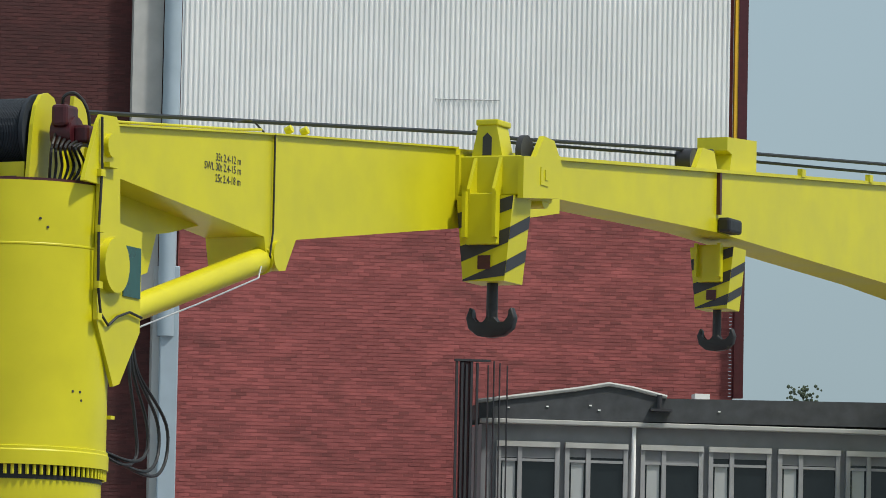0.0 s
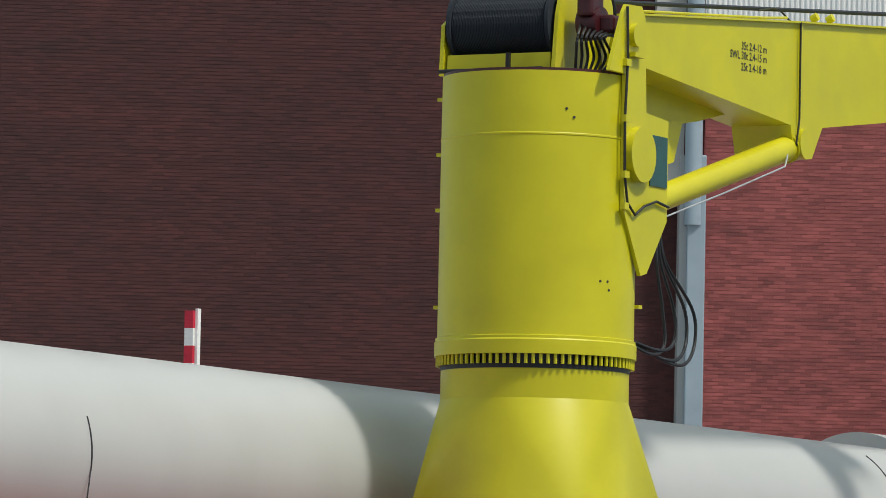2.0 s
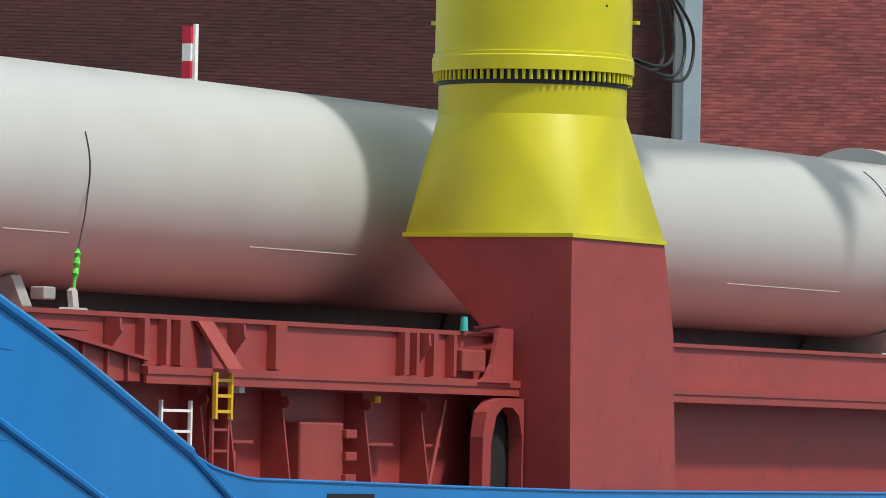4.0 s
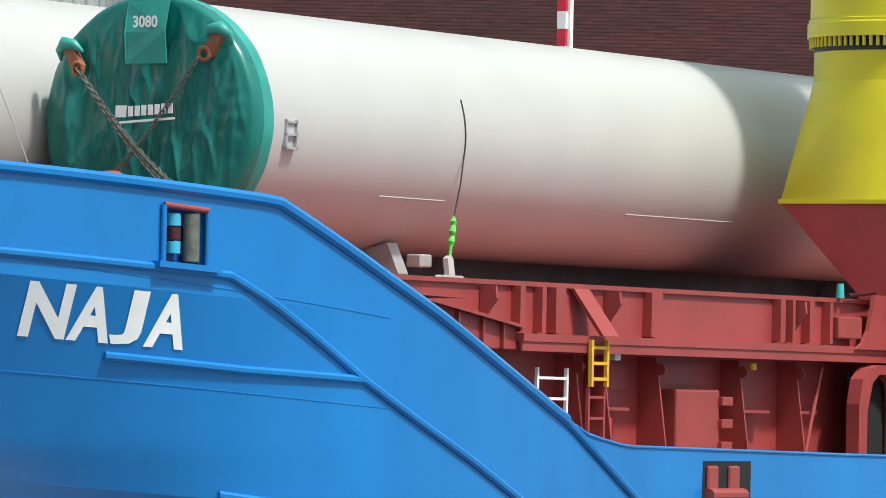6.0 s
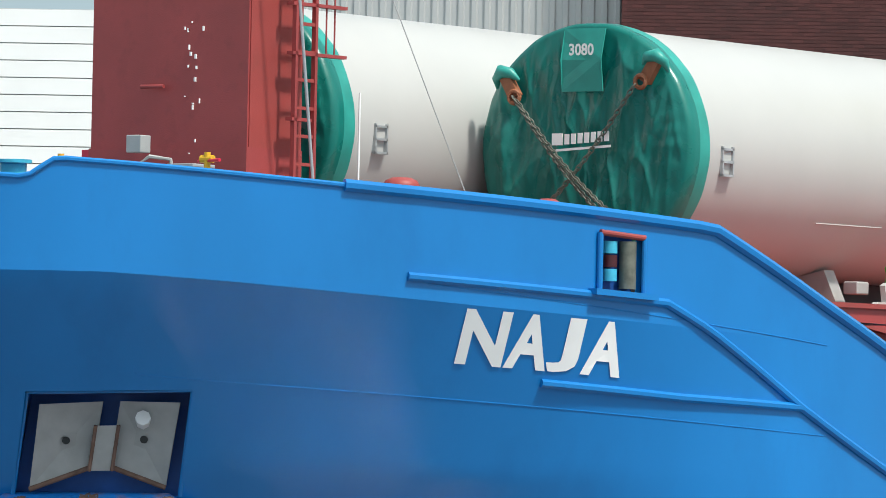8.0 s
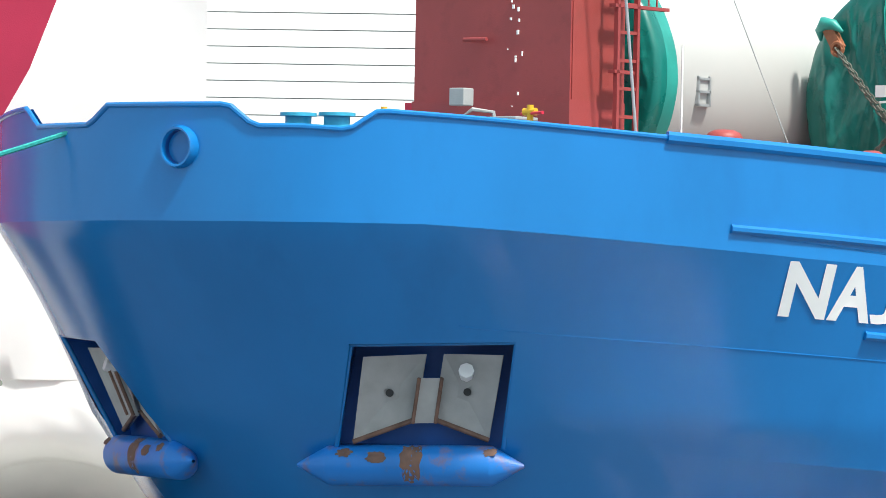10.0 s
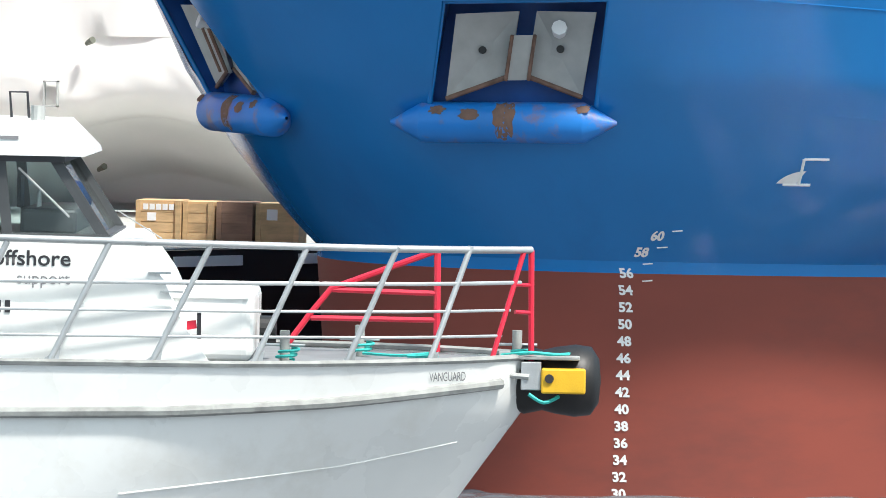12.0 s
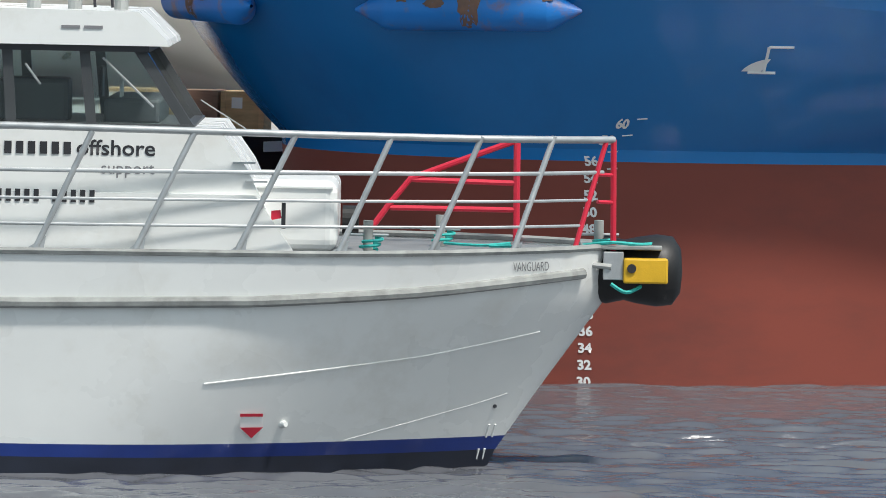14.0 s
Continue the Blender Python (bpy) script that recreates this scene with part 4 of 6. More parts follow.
# winch on the column's head
part("head_plate", rd((0, 0, 14.8), (0, 0, 14.86), 1.39, seg=64), DARKRED, crane)
winch = part("winch_drum", rd((0.0, -0.32, 15.62), (0.0, 1.2, 15.62), 0.5, seg=48), WIRE, crane, "winch drum wound with dark wire rope", smooth=40)
bm = bmesh.new()
for k in range(60):
    y = -0.31 + k * 0.025
    tube_path(bm, [(0.5 * math.cos(a), y + 0.012 * a / math.pi, 15.62 + 0.5 * math.sin(a)) for a in np.linspace(-1.0, 4.4, 28)], 0.0125, 5)
tagged(part("rope_winding", bm, WIRE, winch), kind="stuff")
for y in (-0.38, 1.2):
    part("drum_flange", rd((0, y, 15.62), (0, y + 0.06, 15.62), 0.56, seg=40), WIRE, winch, smooth=40)
for y, frame_top in ((-0.5, [(0.45, 15.7), (0.36, 15.98), (0.2, 16.15), (0.0, 16.2), (-0.2, 16.15), (-0.36, 15.98), (-0.45, 15.7)]), (1.3, [(0.5, 15.6), (0.3, 15.72), (-0.3, 15.72), (-0.5, 15.6)])):
    part("winch_frame", plate([(-0.55, 14.86), (0.55, 14.86)] + frame_top, y, y + 0.06), YELLOW, crane)
part("winch_rail", rd((-0.75, -0.4, 14.9), (-0.75, 1.25, 14.9), 0.03), BLACK, crane)
part("winch_guard", bx(-0.5, -0.4, 14.86, -0.46, 1.25, 15.16), YELLOW, crane)
for y in (0.1,):
    part("guard_post", bx(-0.82, y, 14.84, -0.75, y + 0.05, 15.14), BLACK, crane)
mot = part("winch_motor", rd((0.0, -0.98, 15.6), (0.0, -0.66, 15.6), 0.24, seg=20), DARKRED, crane, "dark red hydraulic winch motor", smooth=40)
part("motor_block", bx(-0.3, -0.95, 15.68, 0.12, -0.7, 16.0, 0.05), DARKRED, mot)
part("motor_block", bx(-0.1, -1.2, 15.45, 0.2, -0.95, 15.72, 0.05), DARKRED, mot)
for k in range(7):
    y = -0.74 - 0.07 * k
    part("motor_hose", tube_path(bmesh.new(), spline([(-0.2 + 0.03 * k, y, 15.6 - 0.03 * k), (-0.4, y - 0.04, 15.35), (-0.35 + 0.05 * k, y, 15.1), (-0.3, y + 0.03, 14.86)], 5), 0.022, 6), BLACK, mot)
part("motor_hose", tube_path(bmesh.new(), spline([(-0.1, -0.8, 15.85), (-0.2, -0.85, 16.1), (-0.1, -1.0, 16.16), (0.0, -1.15, 15.9), (0.05, -1.15, 15.4)], 6), 0.025, 7), BLACK, mot)
part("back_brace", plate([(0.2, 14.86), (0.6, 15.9), (0.3, 16.1), (0.05, 16.15), (0.0, 15.9)], -0.9, -0.84), YELLOW, crane)
for z in (11.5, 12.9, 13.7, 14.5):
    part("column_stud", bx(-0.5, 1.3, z, -0.42, 1.4, z + 0.05), YELLOW, crane)
part("ladder_stub", bx(0.6, -1.34, 11.55, 0.72, -1.24, 11.6), YELLOW, crane)
bm = bmesh.new()
for a, z in ((-2.4, 14.28), (-2.32, 14.16), (-1.98, 11.86), (-1.88, 11.86), (-1.86, 11.74)):
    rod(bm, (1.40 * math.cos(a), 1.40 * math.sin(a), z), (1.415 * math.cos(a), 1.415 * math.sin(a), z), 0.02, seg=7)
tagged(part("paint_chips", bm, INK, crane, "small dark paint chips"), kind="stuff")

# boom head with its sheaves
part("boom_tip", plate([(15.2, 15.77), (15.2, 17.1), (19.9, 17.5), (19.9, 16.5)], -0.5, 0.5), YELLOW, crane)
head = part("boom_head", bx(15.3, -1.62, 16.32, 16.75, -0.5, 16.98, 0.02), YELLOW, crane, "yellow boom head with sheave housing")
part("head_port_plate", plate([(15.2, 16.25), (16.95, 16.42), (16.95, 16.95), (16.55, 17.35), (16.1, 17.38), (15.75, 17.0), (15.2, 16.95)], -1.72, -1.62), YELLOW, head)
part("head_inner_plate", plate([(15.2, 16.25), (16.95, 16.42), (16.95, 17.2), (15.2, 17.0)], -0.56, -0.5), YELLOW, head)
part("head_cap", prism(bmesh.new(), [(15.4, -1.26, 16.95), (15.4, -1.14, 17.52), (15.4, -0.82, 17.52), (15.4, -0.7, 16.95)], (0.5, 0, 0)), YELLOW, head)
part("cap_slot", prism(bmesh.new(), [(15.39, -1.06, 17.0), (15.39, -1.06, 17.3), (15.39, -0.98, 17.38), (15.39, -0.9, 17.3), (15.39, -0.9, 17.0)], (0.02, 0, 0)), INK, head)
part("head_top", bx(15.37, -1.18, 17.5, 15.95, -0.78, 17.6, 0.02), YELLOW, head)
for y in (-1.45, -0.7):
    part("sheave", rd((15.9, y - 0.05, 17.08), (15.9, y + 0.05, 17.08), 0.3, seg=30), INK, head, smooth=40)
part("end_sheave", rd((16.5, -1.6, 16.38), (16.5, -1.2, 16.38), 0.17, seg=24), YELLOW, head, smooth=40)
for y in (-1.3, -0.85):
    part("gusset", prism(bmesh.new(), [(15.3, y, 16.95), (15.0, y, 16.4), (15.0, y, 16.2), (15.3, y, 16.2)], (0, 0.06, 0)), YELLOW, head)
for x0, z0, x1, z1 in ((15.95, 16.6, 16.02, 16.85), (15.95, 16.55, 16.3, 16.61), (16.15, 16.65, 16.3, 16.82)):
    part("cast_mark", bx(x0, -1.735, z0, x1, -1.72, z1), YELLOW, head)


def hook_block(z_top, z_bot, s, m, label):
    """Striped tapered block over a black double hook; it faces forward (-x) and is centred on its own axis."""
    t = thing("hook_block", m, label, "hook block", "hook blocks")
    H = z_top - z_bot
    a, b, dx = 0.51 * s, 0.37 * s, 0.40 * s
    edge = lambda f: a + (b - a) * f
    body = part("block_body", prism(bmesh.new(), [(-dx, -a, z_top), (-dx, a, z_top), (-dx, b, z_bot), (-dx, -b, z_bot)], (2 * dx, 0, 0)), YELLOW, t, "yellow tapered block")
    for f in (0.08, 0.47, 0.86):
        for y0, y1, f0, f1 in ((-1, 1, f, f + 0.2),):
            pts = []
            for y, ff in ((1, f + 0.12), (-1, f - 0.10), (-1, f + 0.08), (1, f + 0.30)):
                ff = min(1, max(0, ff))
                pts.append((-dx - 0.004, y * edge(ff), z_top - H * ff))
            part("black_stripe", prism(bmesh.new(), pts, (-0.004, 0, 0)), INK, body)
            pts = []
            for x, ff in ((-dx, f - 0.10), (dx, f - 0.28), (dx, f - 0.13), (-dx, f + 0.05)):
                ff = min(1, max(0, ff))
                pts.append((x, -edge(ff) - 0.004, z_top - H * ff))
            if f > 0.2:
                part("black_stripe", prism(bmesh.new(), pts, (0, -0.004, 0)), INK, body)
    part("sheave_cover", bx(-dx - 0.14, -0.28 * s, z_bot + H * 0.42, -dx - 0.01, 0.28 * s, z_top + 0.03, 0.02), YELLOW, t)
    part("cover_rib", bx(-dx - 0.26, -0.3 * s, z_bot + H * 0.5, -dx - 0.12, -0.24 * s, z_top + 0.05), YELLOW, t)
    part("cover_rib", bx(-dx - 0.26, 0.24 * s, z_bot + H * 0.5, -dx - 0.12, 0.3 * s, z_top + 0.05), YELLOW, t)
    part("lock_plate", bx(-dx - 0.03, -0.12 * s, z_bot + H * 0.14, -dx - 0.01, 0.1 * s, z_bot + H * 0.3), DARKRED, t)
    part("shank", rd((0, 0, z_bot), (0, 0, z_bot - 0.62 * s), 0.095 * s, seg=16), BLACK, t, smooth=40)
    arm = [(0.40, 0.30), (0.47, 0.12), (0.42, -0.06), (0.25, -0.18)]
    throat = [(0.34, 0.24), (0.36, 0.12), (0.28, 0.03), (0.13, 0.02), (0.09, 0.14)]
    outline = [(-y, z) for y, z in arm] + [(0, -0.21)] + arm[::-1] + throat + [(-y, z) for y, z in throat[::-1]]
    bm = prism(bmesh.new(), [(-0.09 * s, 0.93 * y * s, z_bot - 0.70 * s + z * s) for y, z in outline], (0.18 * s, 0, 0))
    bmesh.ops.bevel(bm, geom=bm.edges[:], offset=0.025 * s, segments=2, affect="EDGES", profile=0.5)
    part("hook", bm, BLACK, t, "black forged double hook", smooth=50)
    return t


hook_block(16.3, 14.88, 1.0, SHIP @ Matrix.Translation((41.25, -7.06, 0)), "black and yellow striped hook block under the boom head")

# second crane further aft, its boom stowed forward
crane2 = thing("deck_crane", SHIP, "second yellow deck crane, its tapered boom stowed forward", "crane")
b2 = part("boom", prism(bmesh.new(), [(45.3, -6.45, 17.4), (63.5, -6.45, 18.88), (76, -6.45, 19.8), (76, -6.45, 16.6), (63.5, -6.45, 16.92), (53.6, -6.45, 16.97), (45.3, -6.45, 16.75)], (0, 0.95, 0)), YELLOW, crane2, "tapered yellow box boom")
part("boom_top_flange", prism(bmesh.new(), [(45.3, -6.52, 17.4), (76, -6.52, 19.9), (76, -6.52, 19.97), (45.3, -6.52, 17.46)], (0, 1.1, 0)), YELLOW, b2)
part("head_box", prism(bmesh.new(), [(54.6, -6.3, 18.1), (56.1, -6.3, 18.2), (56.1, -6.3, 18.95), (54.5, -6.3, 18.85), (54.5, -6.3, 18.6), (54.75, -6.3, 18.55)], (0, 0.6, 0)), YELLOW, b2)
for x in (53.5,):
    part("roller_bracket", prism(bmesh.new(), [(x - 0.7, -6.3, 18.05), (x - 0.3, -6.3, 18.5), (x + 0.3, -6.3, 18.5), (x + 0.5, -6.3, 18.15)], (0, 0.1, 0)), YELLOW, b2)
part("guide_roller", rd((53.0, -6.2, 18.25), (53.0, -5.9, 18.25), 0.22, seg=20), INK, b2, smooth=40)
part("cable_duct", bx(53.55, -6.52, 17.3, 53.65, -6.45, 18.1), DARKRED, b2)
part("boom_lamp", bx(53.6, -6.7, 16.98, 54.3, -6.45, 17.25, 0.05), BLACK, b2, "dark floodlight")
part("column", rd((77, -6, 5), (77, -6, 21), 1.4, seg=48), YELLOW, crane2, smooth=30)
for x in (58, 62, 66):
    part("pipe_clip", bx(x, -6.55, 17.45 + (x - 45.3) * 0.081, x + 0.2, -6.45, 17.6 + (x - 45.3) * 0.081), YELLOW, b2)
hook_block(16.8, 15.65, 0.85, SHIP @ Matrix.Translation((54.9, -6.0, 0)), "smaller striped hook block with a black hook")
hr = thing("hoist_rope", SHIP, "dark taut hoist wire running above both booms", "wire rope")
part("wire", tube_path(bmesh.new(), [(26.0, -6, 16.02), (34.7, -6, 16.83), (43.1, -6, 17.62), (44.8, -6, 17.72), (56.8, -6, 18.8), (70, -6, 19.9)], 0.035, 6), WIRE, hr)
part("wire", tube_path(bmesh.new(), [(43.1, -5.9, 17.66), (44.8, -5.9, 17.66), (56.8, -5.9, 18.66), (70, -5.9, 19.7)], 0.03, 6), WIRE, hr)
part("wire_guide", tube_path(bmesh.new(), [(32.7, -6.2, 16.6), (33.4, -6.1, 16.72), (33.9, -6.0, 16.76), (34.1, -6.2, 16.5)], 0.016, 6), BLACK, hr)

# ---- foremast ----
mast = thing("foremast", SHIP @ Matrix.Translation((6.1, -1.2, 6.9)), "red oxide box-section mast on the forecastle", "mast")
part("mast_column", bx(0, 0, 0, 1.1, 2.38, 16), OXIDE, mast, "chipped dull red plate column")
# thin sheet colours the port face as the mast's sunlit side
part("lit_face_sheet", bx(0.03, -0.014, 0, 1.07, -0.002, 16), OXIDE_LIT, mast)
part("base_band", bx(-0.02, -0.015, 0, 1.1, 2.4, 1.86), OXIDE, mast)
part("base_bracket", bx(0.1, 2.4, 0, 0.6, 2.6, 1.85), RED, mast)
part("step_bar", rd((-0.1, 1.2, 2.6), (-0.1, 1.55, 2.6), 0.025), OXIDE, mast)
lad = part("ladder", bx(0.55, -0.3, 0, 0.6, -0.24, 16), OXIDE, mast, "red steel mast ladder")
part("stile", bx(0.95, -0.3, 0, 1.0, -0.24, 16), OXIDE, lad)
for k in range(45):
    part("rung", bx(0.58, -0.29, 0.3 + 0.34 * k, 0.98, -0.25, 0.34 + 0.34 * k), OXIDE_LIT, lad)
for z in (2.2, 3.0, 3.6):
    part("ladder_bracket", bx(0.5, -0.3, z, 1.6 if z > 2.5 else 0.9, -0.2, z + 0.04), OXIDE, mast)
for x, y in ((1.25, -0.24), (1.42, -0.24)):
    part("signal_halyard", rd((x, y, 3.05), (x, y, 12), 0.012, seg=5), OXIDE, mast)
part("stay_wire", rd((-0.5, -0.5, 9), (0.68, -0.6, 0.6), 0.02), ALU, mast)
part("stay_pole", rd((1.75, -0.4, 0.4), (1.75, -0.4, 2.6), 0.013), LETTER, mast)
rnd = random.Random(5)
bm = bmesh.new()
for k in range(46):
    y = 0.80 + rnd.gauss(0, 0.07)
    z = rnd.uniform(1.6, 6.5)
    box(bm, -0.028, y, z, -0.004, y + rnd.uniform(0.006, 0.024), z + rnd.uniform(0.01, 0.06))
tagged(part("paint_chips", bm, LETTER, mast, "white paint chips"), kind="stuff")

# deck gear seen over the bulwark
fl = thing("floodlight", SHIP @ Matrix.Translation((4.6, -0.75, 7.0)), "grey floodlight on a bent pipe bracket", "floodlight")
part("lamp_housing", bx(-0.1, -0.08, 1.62, 0.1, 0.14, 1.83, 0.012), GALV, fl)
part("bracket", tube_path(bmesh.new(), [(0, 0, 0), (0, 0, 1.5), (0.05, -0.1, 1.58), (0.2, -0.3, 1.55), (0.25, -0.35, 1.2)], 0.025, 6), GALV, fl)
for l, w in ((4.6, -0.45), (4.6, 1.75)):
    v = thing("deck_valve", SHIP @ Matrix.Translation((l, -w, 7.0)), "small yellow valve with a red handle on deck", "valve")
    part("valve_body", rd((0, 0, 0), (0, 0, 1.62), 0.04, seg=12), AMBER, v)
    part("valve_bonnet", rd((0, -0.09, 1.54), (0, 0.09, 1.54), 0.045, seg=10), AMBER, v)
    part("handle", rd((-0.15, -0.3, 1.52), (0.1, 0.2, 1.52), 0.02), RED, v)
for l, w, r_, top in ((6.09, 3.5, 0.22, 8.38), (8.15, 4.2, 0.17, 8.21)):
    v = thing("ventilator", SHIP @ Matrix.Translation((l, -w, 6.9)), "round red mushroom ventilator", "ventilator", "mushroom ventilators")
    part("stem", rd((0, 0, 0), (0, 0, top - 7.05), r_ * 0.6, seg=20), OXIDE, v, smooth=40)
    bm = bmesh.new()
    grid(bm, [[(q * r_ * math.cos(k * math.pi / 12), q * r_ * math.sin(k * math.pi / 12), z + top - 7.08) for k in range(24)] for q, z in ((0.9, 0.0), (1.0, 0.02), (1.0, 0.09), (0.85, 0.14), (0.5, 0.175), (0.02, 0.18))], True)
    part("cowl", bm, OXIDE_LIT, v, "domed red cowl", smooth=50)
for w, wid in ((-0.2, 0.42), (1.2, 0.36)):
    v = thing("deck_locker", SHIP @ Matrix.Translation((5.0, -w, 7.04)), "low grey steel deck locker beside the mast", "locker", "deck lockers")
    part("body", bx(-0.2, -wid / 2, 0, 0.2, wid / 2, 1.42, 0.03), GALV, v)
    part("lid", bx(-0.22, -wid / 2 - 0.02, 1.42, 0.22, wid / 2 + 0.02, 1.46, 0.01), ALU, v)
st = thing("forestay", SHIP, "thin steel stay wire slanting down to the forecastle", "wire")
part("wire", rd((9.0, -2.6, 7.9), (8.1, -1.0, 12.5), 0.008, seg=5), GALV, st)
part("turnbuckle", rd((9.05, -2.7, 7.2), (9.0, -2.6, 7.9), 0.02, seg=6), GALV, st)

# mooring rope
mr = thing("mooring_rope", SHIP, "teal mooring rope leading from the bow fairlead", "rope")
part("rope", tube_path(bmesh.new(), spline([(0.6, 1.0, 8.3), (-0.05, 0.75, 8.28), (-0.5, 1.6, 7.95), (-2.6, 5.2, 6.6), (-8, 13, 3.0)], 6), 0.03, 6), TEAL, mr)
part("chafe_guard", prism(bmesh.new(), [(0.2, 0.95, 8.38), (0.22, 1.08, 8.38), (0.22, 1.16, 7.75), (0.2, 1.04, 7.75)], (-0.06, 0, 0)), AMBER, mr, "yellow chafe guard")
part("rope_tail", rd((1.4, 3.4, 7.2), (-1.6, 7.0, 5.6), 0.014, seg=5), GALV, mr)


# ---- water and shore ----
def water_material():
    m = bpy.data.materials.new("harbour water")
    m.use_nodes = True
    N, L = m.node_tree.nodes, m.node_tree.links
    b = N["Principled BSDF"]
    b.inputs["Base Color"].default_value = (0.115, 0.12, 0.136, 1)
    b.inputs["Roughness"].default_value = 0.16
    tc = N.new("ShaderNodeTexCoord")
    mp = N.new("ShaderNodeMapping")
    mp.inputs["Scale"].default_value = (0.75, 1.25, 1)
    L.new(tc.outputs["Object"], mp.inputs[0])
    prev = None
    for sc, dist, strength in ((6.0, 0.012, 0.2), (14.0, 0.004, 0.2)):
        n = N.new("ShaderNodeTexNoise")
        n.inputs["Scale"].default_value, n.inputs["Detail"].default_value, n.inputs["Distortion"].default_value = sc, 3, 0.6
        L.new(mp.outputs[0], n.inputs["Vector"])
        bp = N.new("ShaderNodeBump")
        bp.inputs["Strength"].default_value, bp.inputs["Distance"].default_value = strength, dist
        L.new(n.outputs[0], bp.inputs["Height"])
        if prev:
            L.new(prev.outputs[0], bp.inputs["Normal"])
        prev = bp
    L.new(prev.outputs[0], b.inputs["Normal"])
    return m


WATER = water_material()
bm = bmesh.new()
bmesh.ops.create_grid(bm, x_segments=4, y_segments=4, size=2500)
sea = tagged(part("water", bm, WATER, m=Matrix.Translation((0, 0, -0.09))), "dark rippled harbour water", "water", kind="structure")


def waves(x0, x1, y0, y1, cell):
    """Short harbour chop: a sum of small waves from many directions."""
    r = np.random.RandomState(4)
    xs, ys = np.arange(x0, x1, cell), np.arange(y0, y1, cell * 0.8)
    X, Y = np.meshgrid(xs, ys)
    Z = np.zeros_like(X)
    for k in range(70):
        wl = 0.2 * (0.8 / 0.2) ** r.uniform(0, 1)
        a = r.normal(1.62, 0.3)
        Z += 0.0072 * wl * np.sin((X * math.cos(a) + Y * math.sin(a)) * 2 * math.pi / wl + r.uniform(0, 6.28))
    gust = 0.75 + 0.35 * np.sin(X * 0.45 + 1.3 * np.sin(Y * 0.3)) * np.sin(Y * 0.55 + 0.7)
    Z = Z * gust
    edge = np.minimum.reduce([X - x0, x1 - X, Y - y0, y1 - Y]) / 2.0
    Z = Z * np.clip(edge, 0, 1) - 0.08 * (1 - np.clip(edge, 0, 1))
    n, m_ = X.shape
    v = np.stack([X.ravel(), Y.ravel(), Z.ravel()], 1)
    idx = np.arange(n * m_).reshape(n, m_)
    f = np.stack([idx[:-1, :-1].ravel(), idx[:-1, 1:].ravel(), idx[1:, 1:].ravel(), idx[1:, :-1].ravel()], 1)
    me = bpy.data.meshes.new("chop")
    me.vertices.add(len(v))
    me.vertices.foreach_set("co", v.ravel())
    me.loops.add(f.size)
    me.loops.foreach_set("vertex_index", f.ravel())
    me.polygons.add(len(f))
    me.polygons.foreach_set("loop_start", np.arange(0, f.size, 4))
    me.update(calc_edges=True)
    me.shade_smooth()
    me.materials.append(WATER)
    return me


chop = new("chop", waves(-15, 2, 52, 77, 0.036))
chop.parent, chop.matrix_parent_inverse = sea, sea.matrix_basis.inverted()
tagged(chop, "short dark waves", kind="stuff")
quay = tagged(part("ground", bx(-1500, 9.2, -3, 2500, 2600, 2.4), CONCRETE, None, m=SHIP), "pale concrete quay reaching inland", "ground", kind="structure")
part("quay_wall", bx(-60, 9.0, -1, 120, 9.2, 2.38), BLACK, quay, "dark quay wall")
for k in range(24):
    part("quay_edge_mark", bx(-30 + k * 2.6, 8.97, 2.16, -28.6 + k * 2.6, 9.0, 2.3), LETTER, quay)

# warehouse behind the ship
YW = 140.0
hall = thing("warehouse", Matrix.Identity(4), "tall brick warehouse, white corrugated upper wall over red brick", "warehouse", kind="structure")


def corrugated(x0, x1, z0, z1, y, pitch, depth):
    bm = bmesh.new()
    n = int((x1 - x0) / pitch)
    low, high = [], []
    for k in range(n):
        for f, d in ((0.0, 0.0), (0.42, 0.0), (0.55, depth), (0.88, depth)):
            x = x0 + (k + f) * pitch
            low.append((x, y - d, z0))
            high.append((x, y - d, z1))
    grid(bm, [low, high])
    return bm


part("backing_wall", bx(15.4, YW + 0.12, 2.4, 28.2, YW + 12, 38), BRICK_WALL, hall)
part("upper_cladding", corrugated(15.35, 28.2, 20.7, 38, YW - 0.05, 0.118, 0.035), CLAD, hall, "white corrugated steel cladding")
part("cladding_corner", bx(28.2, YW - 0.1, 19.0, 28.28, YW + 0.1, 38), AMBER, hall)
part("corner_post", bx(28.28, YW - 0.12, 16.0, 28.5, YW + 0.2, 38), DARKRED, hall)
part("cladding_joint", rd((21.2, YW - 0.1, 22.66), (22.7, YW - 0.1, 22.68), 0.012, seg=5), GREY_CLAD, hall)
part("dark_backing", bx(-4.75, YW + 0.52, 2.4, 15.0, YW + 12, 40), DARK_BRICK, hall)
part("upper_pier", bx(14.25, YW + 0.1, 17.5, 14.93, YW + 0.6, 38), CONCRETE, hall, "pale grey corner pier")
part("down_pipe", rd((15.13, YW - 0.1, 17.0), (15.13, YW - 0.1, 38), 0.2, seg=20), STEEL_BLUE, hall, "blue grey corner pipe", smooth=40)
part("lower_pier", bx(15.0, YW - 0.2, 2.4, 15.42, YW + 0.6, 18.6, 0.03), STEEL_BLUE, hall, "blue grey steel corner trim")
part("lower_pier_edge", bx(14.84, YW + 0.0, 2.4, 15.0, YW + 0.6, 18.6), GREY_CLAD, hall)
whall = thing("panel_hall", Matrix.Identity(4), "white panelled hall with horizontal joints on the quay", "hall", kind="structure")
rows = 30
